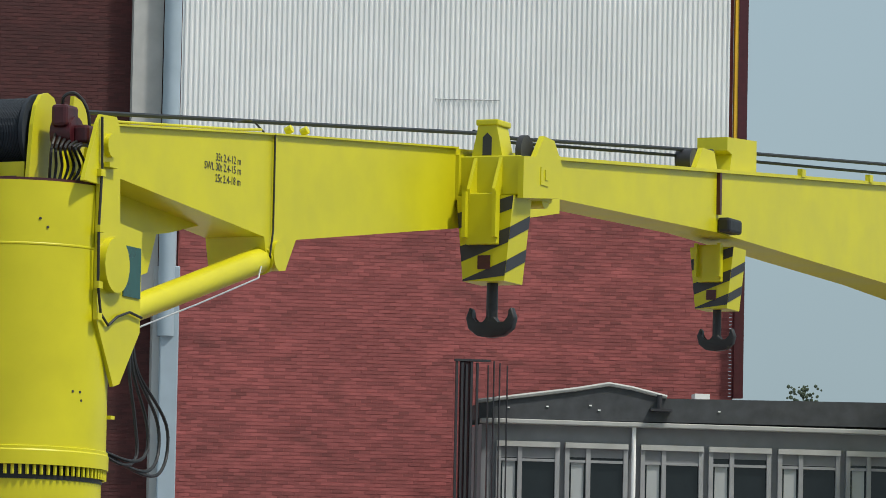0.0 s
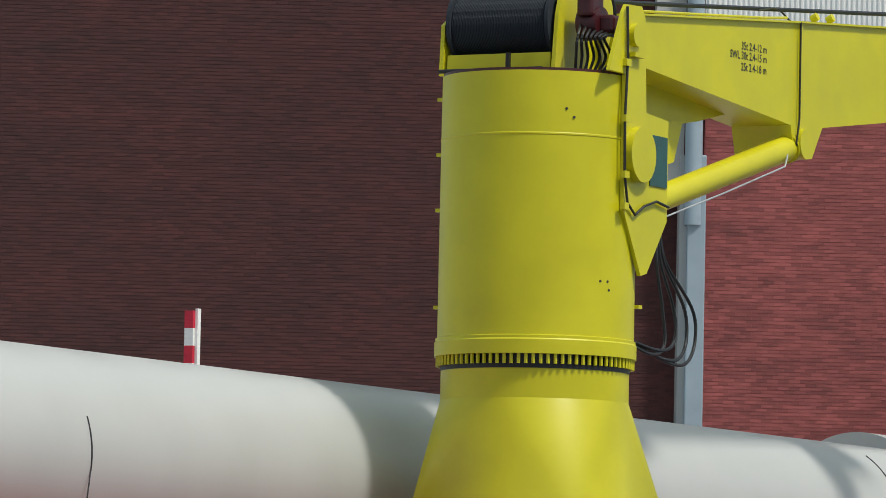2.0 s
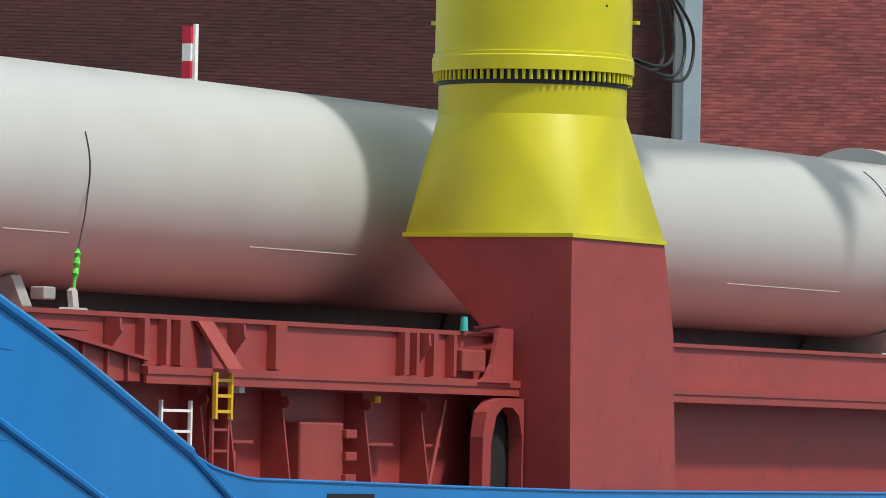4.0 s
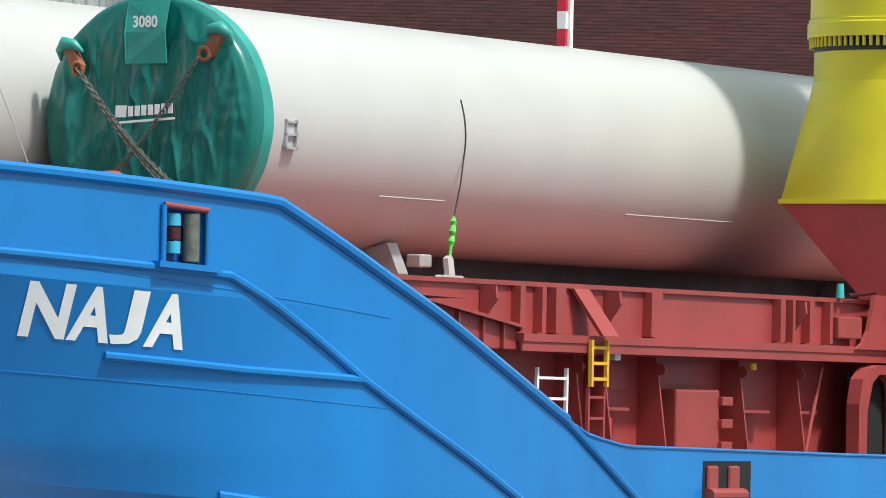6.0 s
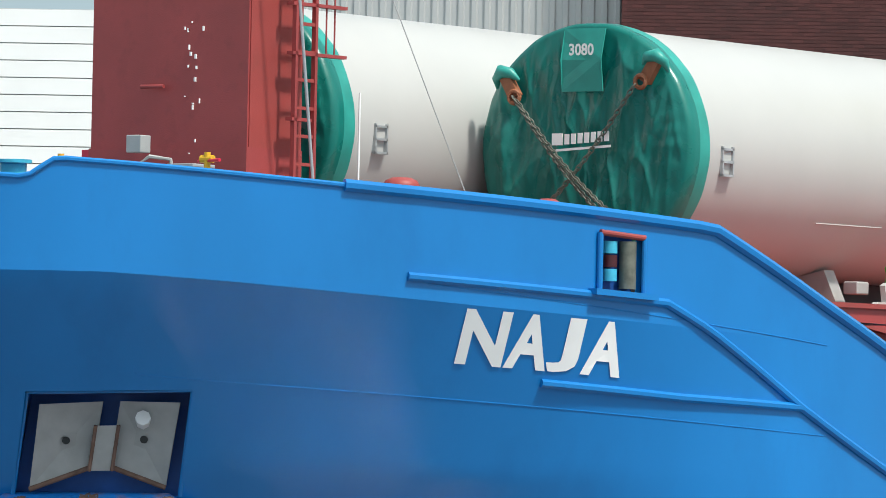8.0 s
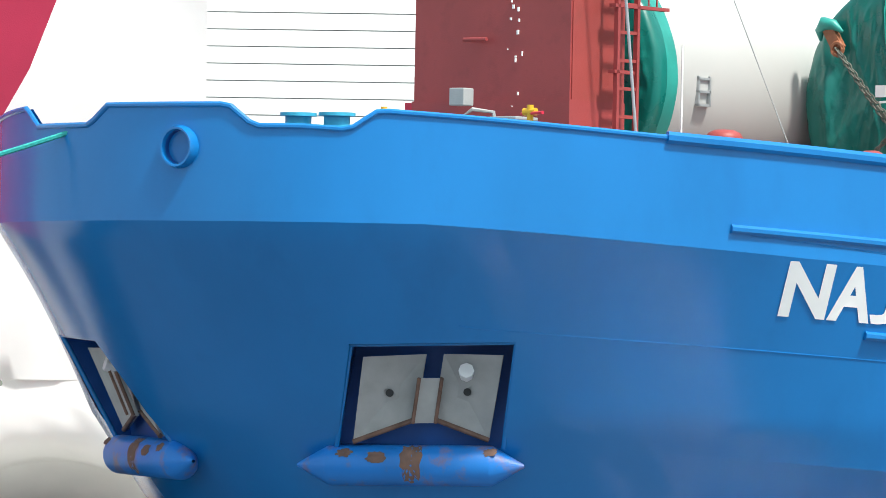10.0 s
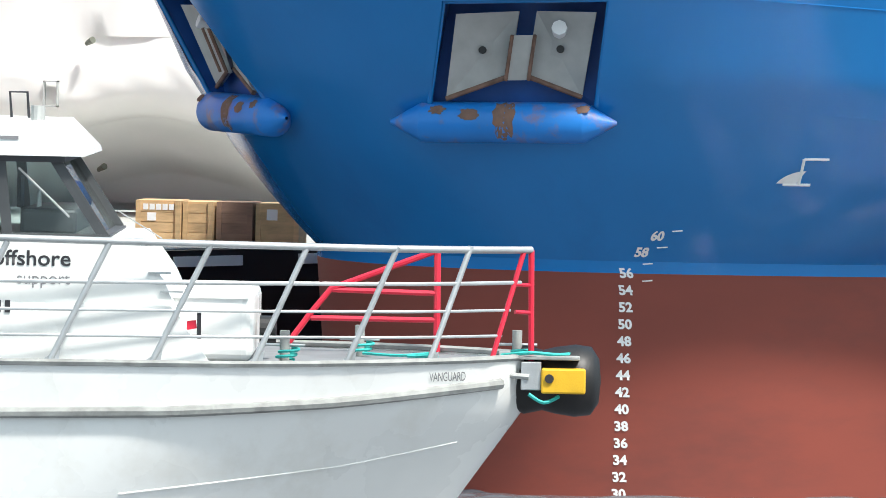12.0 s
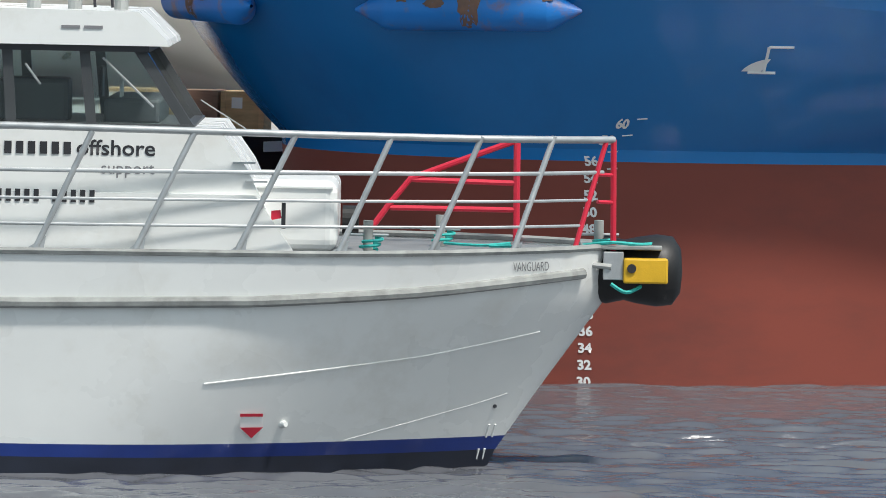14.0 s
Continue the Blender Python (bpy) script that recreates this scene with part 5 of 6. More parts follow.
for k in range(rows):
    part("wall_panel", bx(-60, YW, 3.0 + k * 0.39, -16.5, YW + 0.3, 3.0 + k * 0.39 + 0.365), CLAD, whall)
part("panel_backing", bx(-60, YW + 0.1, 2.4, -16.5, YW + 14, 3.0 + rows * 0.39), GREY_CLAD, whall)
part("grey_wall", corrugated(-16.5, -4.75, 2.4, 26, YW + 2.0, 0.3, 0.05), GREY_CLAD, whall, "grey corrugated cladding")
part("grey_backing", bx(-16.4, YW + 2.1, 2.4, -4.8, YW + 14, 25.9), GREY_CLAD, whall)

# harbour office in front of the brick wall
YH = 136.0
k_ = YH / 140.0
hx = lambda x: x * k_
hz = lambda z: 5.5 + (z - 5.5) * k_
house = thing("harbour_office", Matrix.Identity(4), "grey office house with a low slate roof and wide windows", "house")
part("wall", bx(hx(22.45), YH, 2.4, hx(45), YH + 3, hz(15.25)), PLASTER, house, "grey painted front wall")
part("gutter", bx(hx(22.4), YH - 0.25, hz(15.25), hx(45), YH, hz(15.36), 0.02), CONCRETE, house, "pale gutter board")
bm = bmesh.new()
prism(bm, [(hx(22.35), YH - 0.2, hz(15.36)), (hx(45), YH - 0.2, hz(15.5)), (hx(45), YH - 0.2, hz(16.15)), (hx(26.6), YH - 0.2, hz(15.93)), (hx(25.9), YH - 0.2, hz(16.1)), (hx(25.35), YH - 0.2, hz(16.17)), (hx(22.35), YH - 0.2, hz(15.7))], (0, 2.5, 0))
part("roof", bm, ROOF, house, "dark slate roof with a low hump")
part("roof_edge", tube_path(bmesh.new(), [(hx(22.3), YH - 0.22, hz(15.74)), (hx(24.6), YH - 0.22, hz(16.08)), (hx(25.35), YH - 0.22, hz(16.22)), (hx(25.9), YH - 0.22, hz(16.14)), (hx(26.7), YH - 0.22, hz(15.96))], 0.05, 6), CONCRETE, house, "pale roof edge")
part("roof_vent", rd((hx(26.52), YH - 0.3, hz(15.65)), (hx(26.52), YH - 0.3, hz(16.0)), 0.06), INK, house)
part("vent_foot", bx(hx(26.3), YH - 0.4, hz(15.62), hx(26.8), YH - 0.2, hz(15.68)), INK, house)
part("roof_box", bx(hx(27.5), YH + 0.5, hz(15.9), hx(27.85), YH + 0.9, hz(16.12)), LETTER, house)
for k in range(5):
    x = (23.0, 23.9, 24.9, 25.1, 27.9)[k]
    part("roof_patch", bx(hx(x), YH - 0.22, hz(15.6 + 0.05 * (k % 3)), hx(x) + 0.06, YH - 0.2, hz(15.63 + 0.05 * (k % 3))), LETTER, house)
part("down_pipe", rd((hx(25.97), YH - 0.12, 2.4), (hx(25.97), YH - 0.12, hz(15.25)), 0.05), LETTER, house)
wx = [22.84, 24.43, 26.19, 27.78, 29.4, 31.0, 32.6, 34.2]
for k, x in enumerate(wx):
    x0, x1 = hx(x), hx(x + 1.36)
    for zt in (14.84, 11.4, 8.0):
        z1 = hz(zt)
        z0 = z1 - 1.9
        w = part("window", bx(x0, YH - 0.03, z0, x1, YH + 0.02, z1), GLASS, house, "dark window with grey frame")
        part("blind_box", bx(x0 - 0.05, YH - 0.16, z1 - 0.1, x1 + 0.05, YH - 0.03, z1 + 0.02), CONCRETE, w)
        part("blind", bx(x0 + 0.04, YH - 0.07, z1 - (0.34, 0.3, 0.38, 0.24)[k % 4], x1 - 0.04, YH - 0.03, z1 - 0.1), PLASTER, w)
        for xx in (x0, x0 + (x1 - x0) * 0.36, x1):
            part("mullion", bx(xx - 0.05, YH - 0.12, z0, xx + 0.05, YH - 0.03, z1), FRAME_GREY, w)
        part("transom", bx(x0, YH - 0.1, z1 - 0.42, x1, YH - 0.03, z1 - 0.36), FRAME_GREY, w)
        part("curtain", bx(x0 + 0.1, YH - 0.05, z0, x0 + 0.38, YH - 0.031, z1 - 0.4), GREY_CLAD, w)
lat = thing("steel_gantry", Matrix.Identity(4), "dark weathered steel lattice beside the office", "gantry")
for k in range(9):
    x = hx(21.75) + (0.0, 0.12, 0.22, 0.33, 0.46, 0.72, 0.85, 0.98, 1.15)[k]
    part("bar", bx(x, YH - 0.5, 2.4, x + (0.05 if k < 5 else 0.02), YH - 0.4, hz(16.65) - 0.05 * (k % 3)), INK, lat)
part("plate", bx(hx(21.85), YH - 0.42, 2.4, hx(21.85) + 0.3, YH - 0.38, hz(16.62)), DARKRED, lat)
part("top_bar", bx(hx(21.72), YH - 0.52, hz(16.62), hx(21.72) + 0.8, YH - 0.38, hz(16.67)), INK, lat)
tr = thing("distant_tree", Matrix.Translation((29.9 * 1.5, 210, 2.4)), "tip of a distant tree above the roof", "tree")
part("trunk", rd((0, 0, 0), (0, 0, 18.6), 0.25, 0.04), INK, tr)
rt = random.Random(3)
bm = bmesh.new()
for k in range(260):
    z = rt.uniform(16.4, 19.4)
    x, y = rt.gauss(0, 0.25), rt.gauss(0, 0.25)
    bmesh.ops.create_icosphere(bm, subdivisions=1, radius=rt.uniform(0.03, 0.08), matrix=Matrix.Translation((x, y, z)))
tagged(part("crown", bm, mat("tree leaves", (0.05, 0.07, 0.04), 0.8), tr), kind="stuff")

# cargo and vessels beyond the bow
sheet = thing("wrapped_cargo", Matrix.Identity(4), "large cargo wrapped in white plastic sheeting on the quay", "cargo")
prof = [(94, 15.0), (94, 10), (94, 5.2), (94.0, 4.4), (94.1, 3.95), (94.5, 3.68), (95.1, 3.6), (95.6, 3.4), (96.4, 2.95), (97.6, 2.42)]
for nm, pr in (("sheeting", prof[:7]), ("lower_sheeting", prof[6:])):
    bm = bmesh.new()
    dense = spline([(0, a, b) for a, b in pr], 8)
    rows_ = []
    for v in dense:
        row = []
        for i in range(90):
            x = -30 + i * 0.175
            sag = 0.35 * math.exp(-((x + 16.8) / 1.2) ** 2) 
            wr = noise.noise(Vector((x * 0.8, v.y, v.z * 0.9))) * 0.12 + noise.noise(Vector((x * 2.5 + v.z * 2, v.y, v.z * 2.0))) * 0.05
            row.append((x, v.y - wr, v.z + (sag if v.z < 5 and v.z > 2.6 else 0)))
        rows_.append(row)
    grid(bm, rows_)
    part(nm, bm, SHEET, sheet, "wrinkled white sheeting", smooth=70)
for x, y, z in ((-17.6, 93.85, 5.08), (-17.75, 95.85, 3.1)):
    part("lashing_eye", rd((x, y, z), (x + 0.12, y - 0.12, z + 0.06), 0.035, 0.055, seg=8), CHAIN, sheet, "small dark lashing eye")
for x0, z0, x1, z1 in ((-18.26, 4.1, -18.24, 4.5), (-18.05, 4.1, -18.03, 4.5), (-18.26, 4.48, -18.03, 4.5), (-18.26, 4.1, -18.03, 4.12)):
    part("pocket_seam", bx(x0, 93.80, z0, x1, 93.95, z1), GREY_CLAD, sheet, "stitched document pocket outline")
for k, (x, w_, h_, m_) in enumerate(((-15.02, 0.62, 0.60, TIMBER), (-14.38, 0.42, 0.59, TIMBER), (-13.93, 0.5, 0.59, TIMBER_GREY), (-13.4, 0.6, 0.58, TIMBER))):
    c = thing("wooden_crate", Matrix.Translation((x, 84.0 + 0.1 * k, 2.4)), "weathered grey-brown wooden crate on the quay" if m_ is TIMBER_GREY else "pale pine shipping crate with corner battens on the quay", "crate", "shipping crates")
    part("crate_side", bx(0, 0, 0.02, w_, 0.7, h_, 0.004), m_, c)
    for j in range(4):
        part("board", bx(0.01, -0.015, 0.03 + j * (h_ - 0.05) / 4, w_ - 0.01, 0.0, (j + 1) * (h_ - 0.05) / 4 + 0.02), m_, c)
    for xx in (0.0, w_ - 0.07):
        part("batten", bx(xx, -0.04, 0, xx + 0.07, -0.016, h_), m_, c)
    if k == 0:
        for j in range(5):
            part("label", bx(0.1 + j * 0.09, -0.022, 0.47, 0.17 + j * 0.09, -0.016, 0.55), LETTER, c)
        part("label", bx(0.16, -0.022, 0.32, 0.28, -0.016, 0.43), LETTER, c)
    if k == 3:
        part("label", bx(0.15, -0.022, 0.35, 0.3, -0.016, 0.5), LETTER, c)
rv = thing("red_ship", Matrix.Translation((0, 0, 0)), "flared red bow of another ship", "ship")
bm = bmesh.new()
prism(bm, [(-14.25, 78, 9.2), (-14.75, 78, 8.3), (-15.3, 78, 7.5), (-22, 78, 0.5), (-26, 78, 0.5), (-26, 78, 12), (-13.2, 78, 12)], (-4, 6, 0))
part("bow_plating", bm, mat("red ship paint", (0.42, 0.02, 0.06), 0.4, vary=0.15, scale=0.7), rv)
part("bow_rail", rd((-14.35, 77.9, 8.4), (-14.75, 77.9, 7.75), 0.03), RED, rv)

part("tow_hook", tube_path(bmesh.new(), [(-15.42 + 0.2 * math.cos(a), 77.9, 6.55 + 0.2 * math.sin(a)) for a in np.linspace(-1.0, 2.6, 14)], 0.075, 8), AMBER, rv, "yellow hook over the mooring line")
NAVY_DARK = mat("black antifouling", (0.012, 0.016, 0.03), 0.5, vary=0.2)
GALV_DULL = mat("worn grey rubber", (0.30, 0.31, 0.30), 0.7, vary=0.25, scale=5, dirt=(0.12, 0.12, 0.11), dirt_amount=0.5, dirt_scale=4)
INK_GREY = mat("grey lettering", (0.22, 0.22, 0.23), 0.5, vary=0.05)
INK_GREY2 = mat("dark grey window frame", (0.06, 0.065, 0.07), 0.5, vary=0.1)
CLEAR = bpy.data.materials.new("clear glass")
CLEAR.use_nodes = True
cb = CLEAR.node_tree.nodes["Principled BSDF"]
cb.inputs["Base Color"].default_value = (0.75, 0.85, 0.85, 1)
cb.inputs["Roughness"].default_value, cb.inputs["Transmission Weight"].default_value, cb.inputs["IOR"].default_value = 0.02, 1.0, 1.45


def lathe_x(prof, n=40):
    bm = bmesh.new()
    grid(bm, [[(x, r * math.cos(k * 2 * math.pi / n), r * math.sin(k * 2 * math.pi / n)) for k in range(n)] for x, r in prof], True)
    return bm


def smooth_box(x0, y0, z0, x1, y1, z1, b):
    bm = bmesh.new()
    r = bmesh.ops.create_cube(bm, size=1, matrix=Matrix.Translation(((x0 + x1) / 2, (y0 + y1) / 2, (z0 + z1) / 2)) @ Matrix.Diagonal((x1 - x0, y1 - y0, z1 - z0, 1)))
    bmesh.ops.bevel(bm, geom=bm.edges[:], offset=b, segments=4, affect="EDGES", profile=0.5)
    return bm


# ---- workboat ---- (its space: x forward from the stem at the water, y to port, z up)
boat = thing("workboat", Matrix.Identity(4), "white offshore support workboat passing under way", "boat")


def sheer(x):
    return lin(x, (-12, -4.6, -1.9, 1.0), (2.14, 2.17, 2.19, 2.22))


def boat_half(x, h):
    """Half breadth: fine at the water, full at the deck."""
    f = min(1.0, max(0.0, h / 2.2))
    stem = lin(h, (-0.5, 0.0, 0.78, 1.75, 2.25), (-0.4, -0.22, 0.31, 1.0, 1.05))
    d = max(0.0, stem - x)
    wide = 1.88 + 0.24 * f
    length = 4.6 - 1.1 * f
    return wide * math.sin(math.pi / 2 * min(1, d / length)) ** (0.95 - 0.3 * f), stem


def boat_strip(h_rows, x_aft=-12.0):
    bm = bmesh.new()
    rows = []
    for fr in h_rows:
        stbd, prt = [], []
        for k in range(40):
            q = (k / 39) ** 1.7
            h = fr(lin(q, (0, 1), (0.9, x_aft)))
            stem = boat_half(0, h)[1]
            x = stem + (x_aft - stem) * q
            w = boat_half(x, h)[0]
            stbd.append((x, -w, h))
            prt.append((x, w, h))
        rows.append(stbd[::-1] + prt[1:])
    grid(bm, rows)
    return bm


blue_z = lambda x: lin(x, (-12, -0.3), (0.27, 0.31))
rub_z = lambda x: lin(x, (-12, -4.6, -2.45, -0.8, 0.6, 1.0), (1.62, 1.67, 1.72, 1.82, 1.96, 1.98))
part("boot_stripe", boat_strip([lambda x: -0.4, lambda x: 0.17]), NAVY_DARK, boat, "dark antifouling below the stripe", smooth=40)
part("blue_stripe", boat_strip([lambda x: 0.17, blue_z]), NAVY, boat, "blue waterline stripe", smooth=40)
part("hull_side", boat_strip([(lambda x, t=t: blue_z(x) * (1 - t) + rub_z(x) * t) for t in np.linspace(0, 1, 12)]), GREL, boat, "white gelcoat topsides", smooth=40)
part("bulwark", boat_strip([rub_z, lambda x: (rub_z(x) + sheer(x)) / 2, sheer]), GREL, boat, "white bulwark strake", smooth=40)


def side_pt(x, h, out=0.0, side=-1):
    return Vector((x, side * (boat_half(x, h)[0] + out), h))


for sd in (-1, 1):
    part("rub_rail", tube_path(bmesh.new(), [side_pt(x, rub_z(x), 0.02, sd) for x in np.linspace(-12, 0.72, 40)], 0.055, 8), GALV_DULL, boat, "grey worn rubbing rail")
    part("deck_edge", tube_path(bmesh.new(), [side_pt(x, sheer(x), 0.0, sd) for x in np.linspace(-12, 0.9, 40)], 0.035, 6), GALV_DULL, boat)
    part("spray_rail", tube_path(bmesh.new(), [side_pt(x, lin(x, (-3.0, -0.8, 0.5), (0.9, 1.17, 1.42)), 0.0, sd) for x in np.linspace(-2.95, 0.3, 24)], 0.011, 6), GREL, boat)
    part("chine_line", tube_path(bmesh.new(), [side_pt(x, lin(x, (-1.6, -0.3, 0.1), (0.32, 0.66, 0.78)), -0.004, sd) for x in np.linspace(-1.6, 0.0, 14)], 0.007, 6), GREL, boat)
bm = bmesh.new()
edge = [side_pt(x, 2.16, -0.04) for x in np.linspace(0.95, -12, 30)]
bm.faces.new([bm.verts.new(p) for p in edge] + [bm.verts.new((p.x, -p.y, 2.16)) for p in edge[::-1]])
part("fore_deck", bm, DECKGREY, boat)


def rail_pt(x, h, side=-1):
    """Bow railing leans outwards less than the hull below it."""
    w = lin(x, (-12, -4, -2, -0.3, 0.5, 1.0), (1.85, 1.8, 1.65, 1.25, 0.75, 0.3))
    return Vector((x, side * w, h))


for sd in (-1,):
    part("top_rail", tube_path(bmesh.new(), [rail_pt(x, lin(x, (-12, -4.7, 1.0), (3.37, 3.36, 3.28)), sd) for x in np.linspace(-12, 1.0, 30)], 0.036, 8), ALU, boat, "dull aluminium top rail", smooth=60)
    for h, xe in ((2.94, 0.9), (2.67, 0.8), (2.42, 0.72)):
        part("rail_bar", tube_path(bmesh.new(), [rail_pt(x, h + 0.004 * (x + 4), sd) for x in np.linspace(-12, xe, 26)], 0.022 if h > 2.9 else 0.016, 6), ALU, boat, smooth=60)
    for xt, xb in ((-6.95, -7.5), (-6.0, -6.55), (-5.05, -5.58), (-4.07, -4.6), (-3.09, -3.64), (-2.11, -2.66), (-1.18, -1.68), (-0.31, -0.79), (0.4, 0.01)):
        part("stanchion", rd(rail_pt(xb, 2.18, sd) + Vector((0, 0, 0)), rail_pt(xt, 3.32, sd), 0.03, seg=8), ALU, boat, smooth=60)
        part("stanchion_foot", prism(bmesh.new(), [rail_pt(xb, 2.18, sd) + Vector((-0.08, 0, 0)), rail_pt(xb, 2.18, sd) + Vector((0.08, 0, 0)), rail_pt(xb, 2.18, sd) + Vector((0.1, 0, 0.12))], (0, 0.02, 0)), ALU, boat)
    part("red_stanchion", rd(rail_pt(0.62, 2.18, sd), rail_pt(0.93, 3.28, sd), 0.026, seg=8), RED, boat, "red painted bow stanchion")
    part("red_post", rd((1.02, sd * 0.28, 2.15), (1.0, sd * 0.3, 3.28), 0.03, seg=8), RED, boat, "red painted bow post")
    for h in (2.94, 2.67):
        part("red_bar", rd(rail_pt(0.85, h, sd), (1.0, sd * 0.3, h - 0.01), 0.02, seg=8), RED, boat)
part("boarding_frame", tube_path(bmesh.new(), [(-1.45, 1.1, 2.2), (-1.2, 1.1, 2.55), (-1.0, 1.1, 2.8), (0.05, 1.1, 3.2)], 0.032, 8), RED, boat, "red boarding frame")
part("boarding_post", rd((0.08, 1.1, 2.18), (0.07, 1.1, 3.2), 0.035, seg=8), RED, boat)
for (xa, za), (xb, zb) in (((-1.0, 2.79), (0.08, 2.77)), ((-1.2, 2.5), (0.08, 2.5))):
    part("boarding_bar", rd((xa, 1.1, za), (xb, 1.1, zb), 0.028, seg=8), RED, boat)
for x, y in ((-1.4, -1.0), (-0.69, 0.4), (0.88, -0.05)):
    b = part("bollard", rd((x, y, 2.1), (x, y, 2.47), 0.05, seg=14), GALV_DULL, boat, "grey cruciform bollard", smooth=40)
    part("bollard_pin", rd((x - 0.2, y, 2.33), (x + 0.2, y, 2.33), 0.015, seg=8), ALU, b)
    part("rope_coil", tube_path(bmesh.new(), [(x + 0.09 * math.cos(a) + 0.004 * a, y - 0.05 + 0.09 * math.sin(a), 2.19 + 0.008 * a) for a in np.linspace(0, 14, 50)], 0.016, 5), TEAL, b, "teal rope turns")
part("deck_rope", tube_path(bmesh.new(), spline([(-0.65, 0.2, 2.2), (-0.3, -0.1, 2.2), (0.0, 0.0, 2.22), (-0.2, -0.2, 2.2), (0.1, -0.3, 2.21)], 6), 0.016, 5), TEAL, boat)
# bow fender
fen = part("bow_fender", lathe_x([(0.9, 0.30), (1.0, 0.34), (1.18, 0.30), (1.3, 0.33), (1.5, 0.36), (1.66, 0.34), (1.74, 0.22), (1.76, 0.01)]), BLACK, boat, "black rubber bow fender", smooth=50, m=Matrix.Translation((-0.04, 0, 1.98)))
part("fender_plate", bx(0.7, -0.42, 2.2, 1.5, 0.42, 2.24, 0.01), GALV_DULL, boat)
part("fender_bracket", bx(0.92, -0.42, 1.9, 1.12, 0.42, 2.18, 0.01), ALU, boat)
yb = part("yellow_block", bx(1.12, -0.46, 1.87, 1.56, 0.46, 2.12, 0.02), AMBER, boat, "yellow fender housing")
part("block_eye", rd((1.2, -0.48, 2.02), (1.2, -0.455, 2.02), 0.045, seg=14), INK, yb)
part("fender_lashing", tube_path(bmesh.new(), spline([(0.72, -0.3, 2.23), (1.0, -0.42, 2.27), (1.3, -0.3, 2.25), (1.55, 0, 2.26)], 5), 0.02, 6), TEAL, boat)
part("fender_lashing", tube_path(bmesh.new(), spline([(1.0, -0.4, 1.86), (1.15, -0.42, 1.78), (1.3, -0.35, 1.84)], 5), 0.02, 6), TEAL, boat)
part("bow_cleat", rd((0.75, -0.4, 2.05), (1.0, -0.42, 2.03), 0.03, seg=8), GALV, boat)
# writing and small marks on the side
def on_side(x0, h0, k=1.0):
    return lambda u, v: side_pt(x0 + u * k, h0 + v, 0.012)


letter_on("boat_name", "VANGUARD", 0.13, on_side(0.02, 2.01, 0.62), INK_GREY, boat, 0, 0, 0.8, "grey painted name")
part("shield", prism(bmesh.new(), [side_pt(-2.6, 0.60, 0.012), side_pt(-2.38, 0.60, 0.012), side_pt(-2.38, 0.45, 0.012), side_pt(-2.49, 0.36, 0.012), side_pt(-2.6, 0.45, 0.012)], (0, -0.005, 0)), LETTER, boat, "small red and white shield emblem")
part("shield_field", prism(bmesh.new(), [side_pt(-2.6, 0.47, 0.02), side_pt(-2.38, 0.47, 0.02), side_pt(-2.49, 0.36, 0.02)], (0, -0.005, 0)), RED, boat)
part("shield_band", prism(bmesh.new(), [side_pt(-2.6, 0.61, 0.02), side_pt(-2.38, 0.61, 0.02), side_pt(-2.38, 0.58, 0.02), side_pt(-2.6, 0.58, 0.02)], (0, -0.005, 0)), RED, boat)
part("outlet", rd(side_pt(-2.2, 0.5, -0.02), side_pt(-2.16, 0.5, 0.06), 0.045, 0.025, seg=14), GREL, boat)
part("through_hull", rd(side_pt(-0.12, 0.62, -0.02), side_pt(-0.12, 0.62, 0.02), 0.02, seg=10), INK, boat)
for z in (0.05, 0.3):
    for x in (-0.32, -0.26):
        part("bow_mark", rd(side_pt(x + z * 0.4, z, 0.006), side_pt(x + 0.03 + z * 0.4, z + 0.13, 0.006), 0.012, seg=5), LETTER, boat)
# wheelhouse
wh = part("cabin_trunk", plate([(-12, 2.16), (-12, 3.36), (-2.86, 3.36), (-2.58, 2.97), (-2.2, 2.16)], -1.5, 1.5), GREL, boat, "white cabin trunk")
part("trunk_step", plate([(-12, 2.16), (-12, 2.72), (-2.5, 2.72), (-2.1, 2.16)], -1.56, -1.5), GREL, wh)
part("fore_coachroof", smooth_box(-3.0, -1.2, 2.16, -1.7, 1.2, 2.86, 0.12), GREL, boat, "white coachroof")
part("coachroof_vent", bx(-2.5, -1.22, 2.78, -1.75, 1.22, 2.8), GREL, boat)
part("coachroof_drum", rd((-1.66, -0.5, 2.45), (-1.5, -0.5, 2.45), 0.14, seg=18), BLACK, boat)
for k in range(3):
    part("louvre", bx(-2.72 + 0.06 * k, -1.53, 3.02 - 0.09 * k, -2.5 + 0.06 * k, -1.5, 3.04 - 0.09 * k), ALU, wh)
roof = part("wheelhouse_roof", plate([(-12, 4.14), (-3.36, 4.14), (-3.38, 4.2), (-3.66, 4.47), (-12, 4.56)], -1.52, 1.52), GREL, boat, "white wheelhouse roof with raked brow")
# dark slab painted as the shade beneath the roof's overhang
part("roof_shade_paint", bx(-12, -1.48, 4.08, -3.55, 1.48, 4.14), INK, roof)
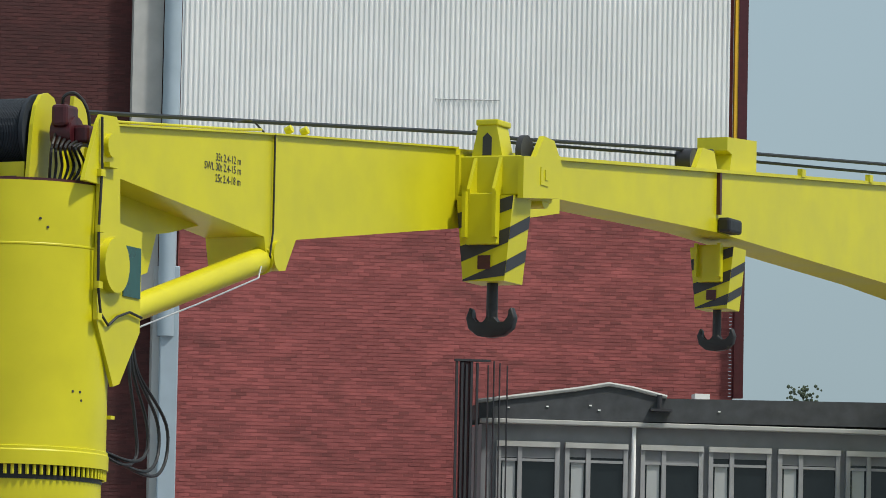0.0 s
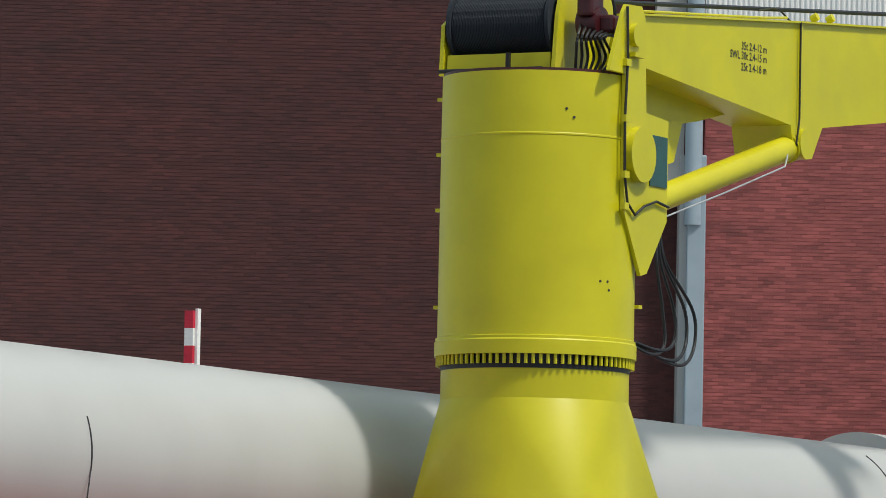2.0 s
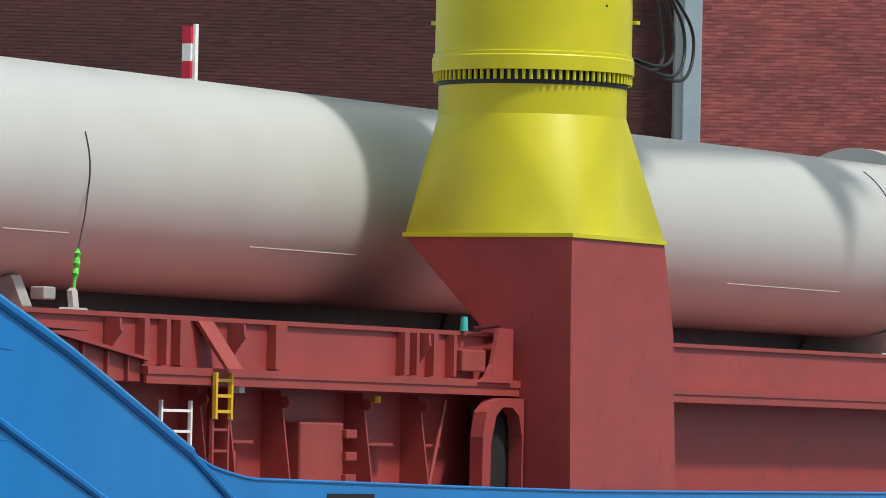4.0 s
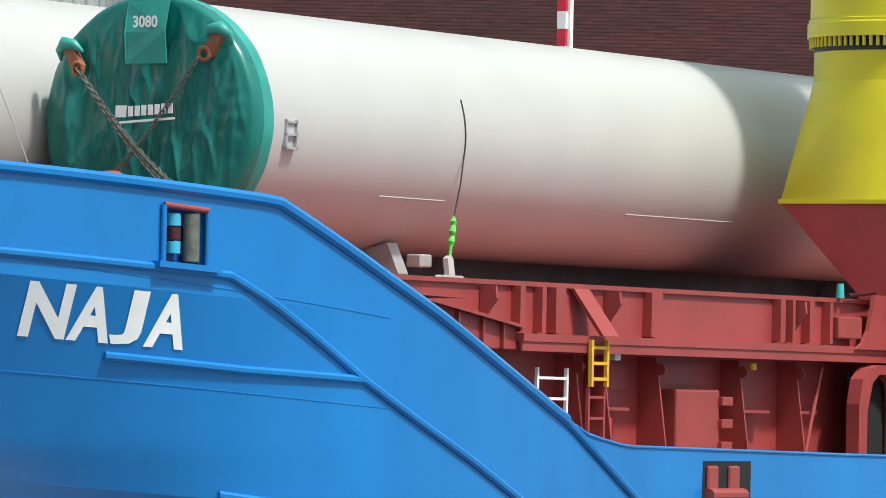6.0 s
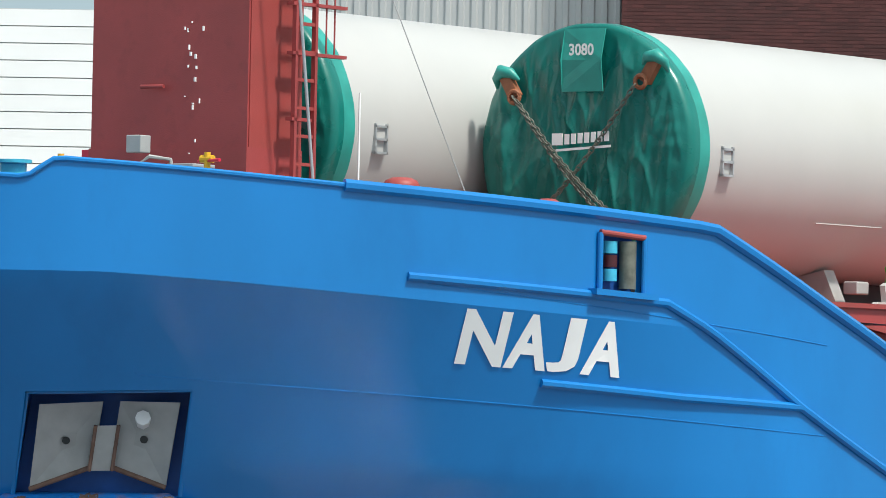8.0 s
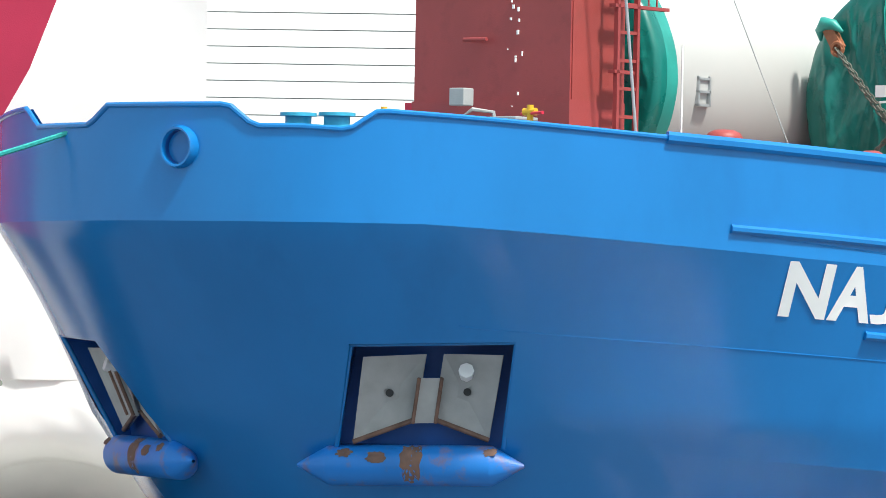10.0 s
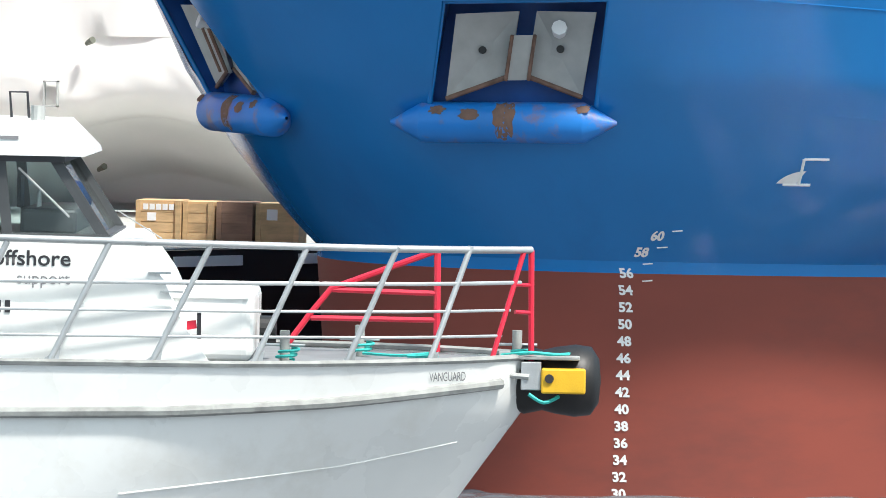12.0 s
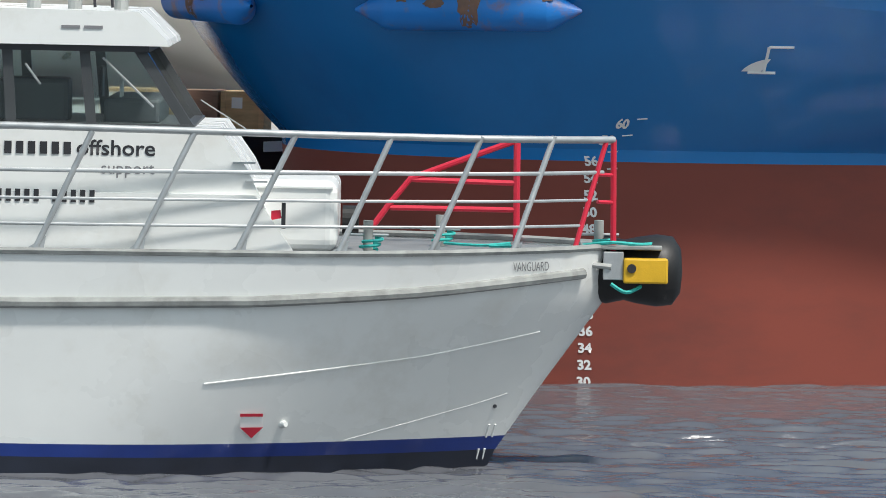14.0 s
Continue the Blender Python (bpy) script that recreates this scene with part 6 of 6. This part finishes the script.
for y in (-1.42, 1.36):
    for xb, xt in ((-6.0, -6.05), (-4.88, -4.93), (-4.1, -4.18)):
        part("window_post", prism(bmesh.new(), [(xb - 0.05, y, 3.36), (xb + 0.05, y, 3.36), (xt + 0.05, y, 4.1), (xt - 0.05, y, 4.1)], (0, 0.06, 0)), INK_GREY2, wh)
    part("front_post", prism(bmesh.new(), [(-3.22, y, 3.36), (-3.1, y, 3.36), (-3.6, y, 4.12), (-3.72, y, 4.12)], (0, 0.06, 0)), INK_GREY2, wh)
    part("side_glass", prism(bmesh.new(), [(-12, y + 0.02, 3.38), (-3.2, y + 0.02, 3.38), (-3.65, y + 0.02, 4.1), (-12, y + 0.02, 4.1)], (0, 0.012, 0)), CLEAR, wh, "clear wheelhouse glass").visible_shadow = False
part("front_glass", prism(bmesh.new(), [(-3.2, -1.36, 3.38), (-3.2, 1.36, 3.38), (-3.66, 1.36, 4.1), (-3.66, -1.36, 4.1)], (-0.012, 0, 0)), CLEAR, wh).visible_shadow = False
part("window_sill", bx(-12, -1.46, 3.34, -3.1, 1.46, 3.385), INK_GREY2, wh)
part("console", bx(-4.0, -1.1, 3.36, -3.45, 1.1, 3.62, 0.04), INK_GREY2, wh)
part("seat_back", bx(-5.05, -0.9, 3.36, -4.35, -0.3, 3.8, 0.05), INK_GREY2, wh)
part("screen", bx(-4.1, -0.2, 3.6, -4.06, 0.3, 3.9, 0.01), INK, wh)
part("steering_wheel", tube_path(bmesh.new(), [(-3.85, -0.6 + 0.16 * math.cos(a), 3.62 + 0.16 * math.sin(a)) for a in np.linspace(0, 6.28, 20)], 0.015, 6), LETTER, wh)
part("wiper", rd((-4.0, -1.44, 4.02), (-3.5, -1.44, 3.55), 0.012, seg=5), ALU, wh)
part("wiper", rd((-4.75, -1.44, 3.95), (-4.6, -1.44, 3.75), 0.012, seg=5), ALU, wh)
letter_on("side_writing", "offshore", 0.21, lambda x, y: Vector((-4.24 + x, -1.506, 3.08 + y)), INK, wh, 0, 0.003, 1.09, "dark grey side lettering")
letter_on("side_writing", "support", 0.17, lambda x, y: Vector((-4.0 + x, -1.506, 2.90 + y)), INK_GREY, wh, 0, 0, 0.97, "light grey side lettering")
for k in range(9):
    part("side_bar", bx(-5.28 + k * 0.115, -1.51, 3.08, -5.21 + k * 0.115, -1.5, 3.2), INK, wh)
for k in range(11):
    if k != 5:
        part("side_bar", bx(-5.0 + k * 0.09, -1.57, 2.62, -4.95 + k * 0.09, -1.56, 2.74), INK, wh)
for k in range(2):
    part("roof_bar", bx(-4.4 + k * 0.22, -1.53, 4.3, -4.22 + k * 0.22, -1.52, 4.33), INK_GREY, roof)
part("pennant", prism(bmesh.new(), [(-2.34, -1.5, 2.48), (-2.24, -1.5, 2.5), (-2.25, -1.5, 2.58), (-2.34, -1.5, 2.57)], (0, 0.01, 0)), RED, boat)
part("deck_fitting", bx(-2.24, -1.52, 2.4, -2.2, -1.48, 2.65), INK, boat)
part("fore_stay", rd((-3.05, -1.2, 3.62), (-2.62, -0.9, 3.34), 0.007, seg=5), GALV, boat)
for x in (-3.85, -4.3, -4.7):
    part("roof_lamp", rd((x, -1.0, 4.48), (x, -1.0, 4.62), 0.07, seg=12), GALV, roof)
part("roof_frame", tube_path(bmesh.new(), [(-4.1, -1.1, 4.5), (-4.12, -1.1, 4.75), (-3.95, -1.1, 4.75), (-3.93, -1.1, 4.5)], 0.015, 6), INK, roof)


# ---- bricks, as pieces ----
def brick_sheet(x0, x1, z0, z1, y, seed, skip=None):
    """Courses of proud bricks with recessed joints, joined in one mesh."""
    r = random.Random(seed)
    vs, fs = [], []
    course, length = 0.083, 0.25
    for j in range(int((z1 - z0) / course)):
        z = z0 + j * course
        x = x0 - (length / 2 if j % 2 else 0)
        while x < x1:
            if not (skip and skip(x, z)):
                a, b = max(x, x0), min(x + length - 0.012, x1)
                if b - a > 0.03:
                    d = y - 0.003 - r.uniform(0, 0.006)
                    i = len(vs)
                    vs += [(a, d, z), (b, d, z), (b, d, z + 0.071), (a, d, z + 0.071), (a, y + 0.01, z), (b, y + 0.01, z), (b, y + 0.01, z + 0.071), (a, y + 0.01, z + 0.071)]
                    fs += [(i, i + 1, i + 2, i + 3), (i + 4, i + 5, i + 1, i), (i + 3, i + 2, i + 6, i + 7), (i + 1, i + 5, i + 6, i + 2), (i + 4, i, i + 3, i + 7)]
            x += length
    me = bpy.data.meshes.new("brickwork")
    me.from_pydata(vs, [], fs)
    return me


def loose(x, z):
    return 18.0 < x < 21.0 and 16.2 < z < 8.0 + (int((16.2 - 8.0) / 0.083) + 1 + int(2.2 / 0.083)) * 0.083 - 0.01


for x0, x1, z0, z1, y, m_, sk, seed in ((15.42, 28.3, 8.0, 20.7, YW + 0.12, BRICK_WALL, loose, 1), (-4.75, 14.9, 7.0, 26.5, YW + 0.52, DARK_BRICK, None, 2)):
    me = brick_sheet(x0, x1, z0, z1, y, seed, sk)
    me.materials.append(m_)
    ob = new("brickwork", me)
    ob.parent = hall
    tagged(ob, "courses of red brick" if sk else "courses of dark red brick", kind="stuff")
bm = bx(0, -0.014, 0, 0.238, 0.01, 0.071)
brick = part("brick", bm, BRICK, hall)
brick_me = brick.data
first = True
rb = random.Random(9)
for j in range(int(2.2 / 0.083)):
    for i in range(12):
        jj = int((16.2 - 8.0) / 0.083) + 1 + j
        z = 8.0 + jj * 0.083
        x = 15.42 + (11 + i) * 0.25 - (0.125 if jj % 2 else 0)
        ob = brick if first else new("brick", brick_me)
        first = False
        ob.parent = hall
        ob.location = (x, YW + 0.12 + 0.009 - rb.uniform(0, 0.006), z)


def motions():
    a = radians(-7.2)
    base = Matrix(((math.cos(a), math.sin(a), 0, 0), (-math.sin(a), math.cos(a), 0, 0), (0, 0, 1, 0), (0, 0, 0, 1)))
    bob = {12.5: -0.02, 13.0: 0.0, 13.5: 0.012, 14.0: 0.005}
    walk(boat, [(t, Matrix.Translation((-7.386 + (t - 13) * 0.575, 61.2 + (t - 13) * 0.07, bob.get(t, 0.0))) @ base) for t in (0, 3.5, 7, 10.5, 11.5, 12, 12.5, 13, 13.5, 14)])


motions()
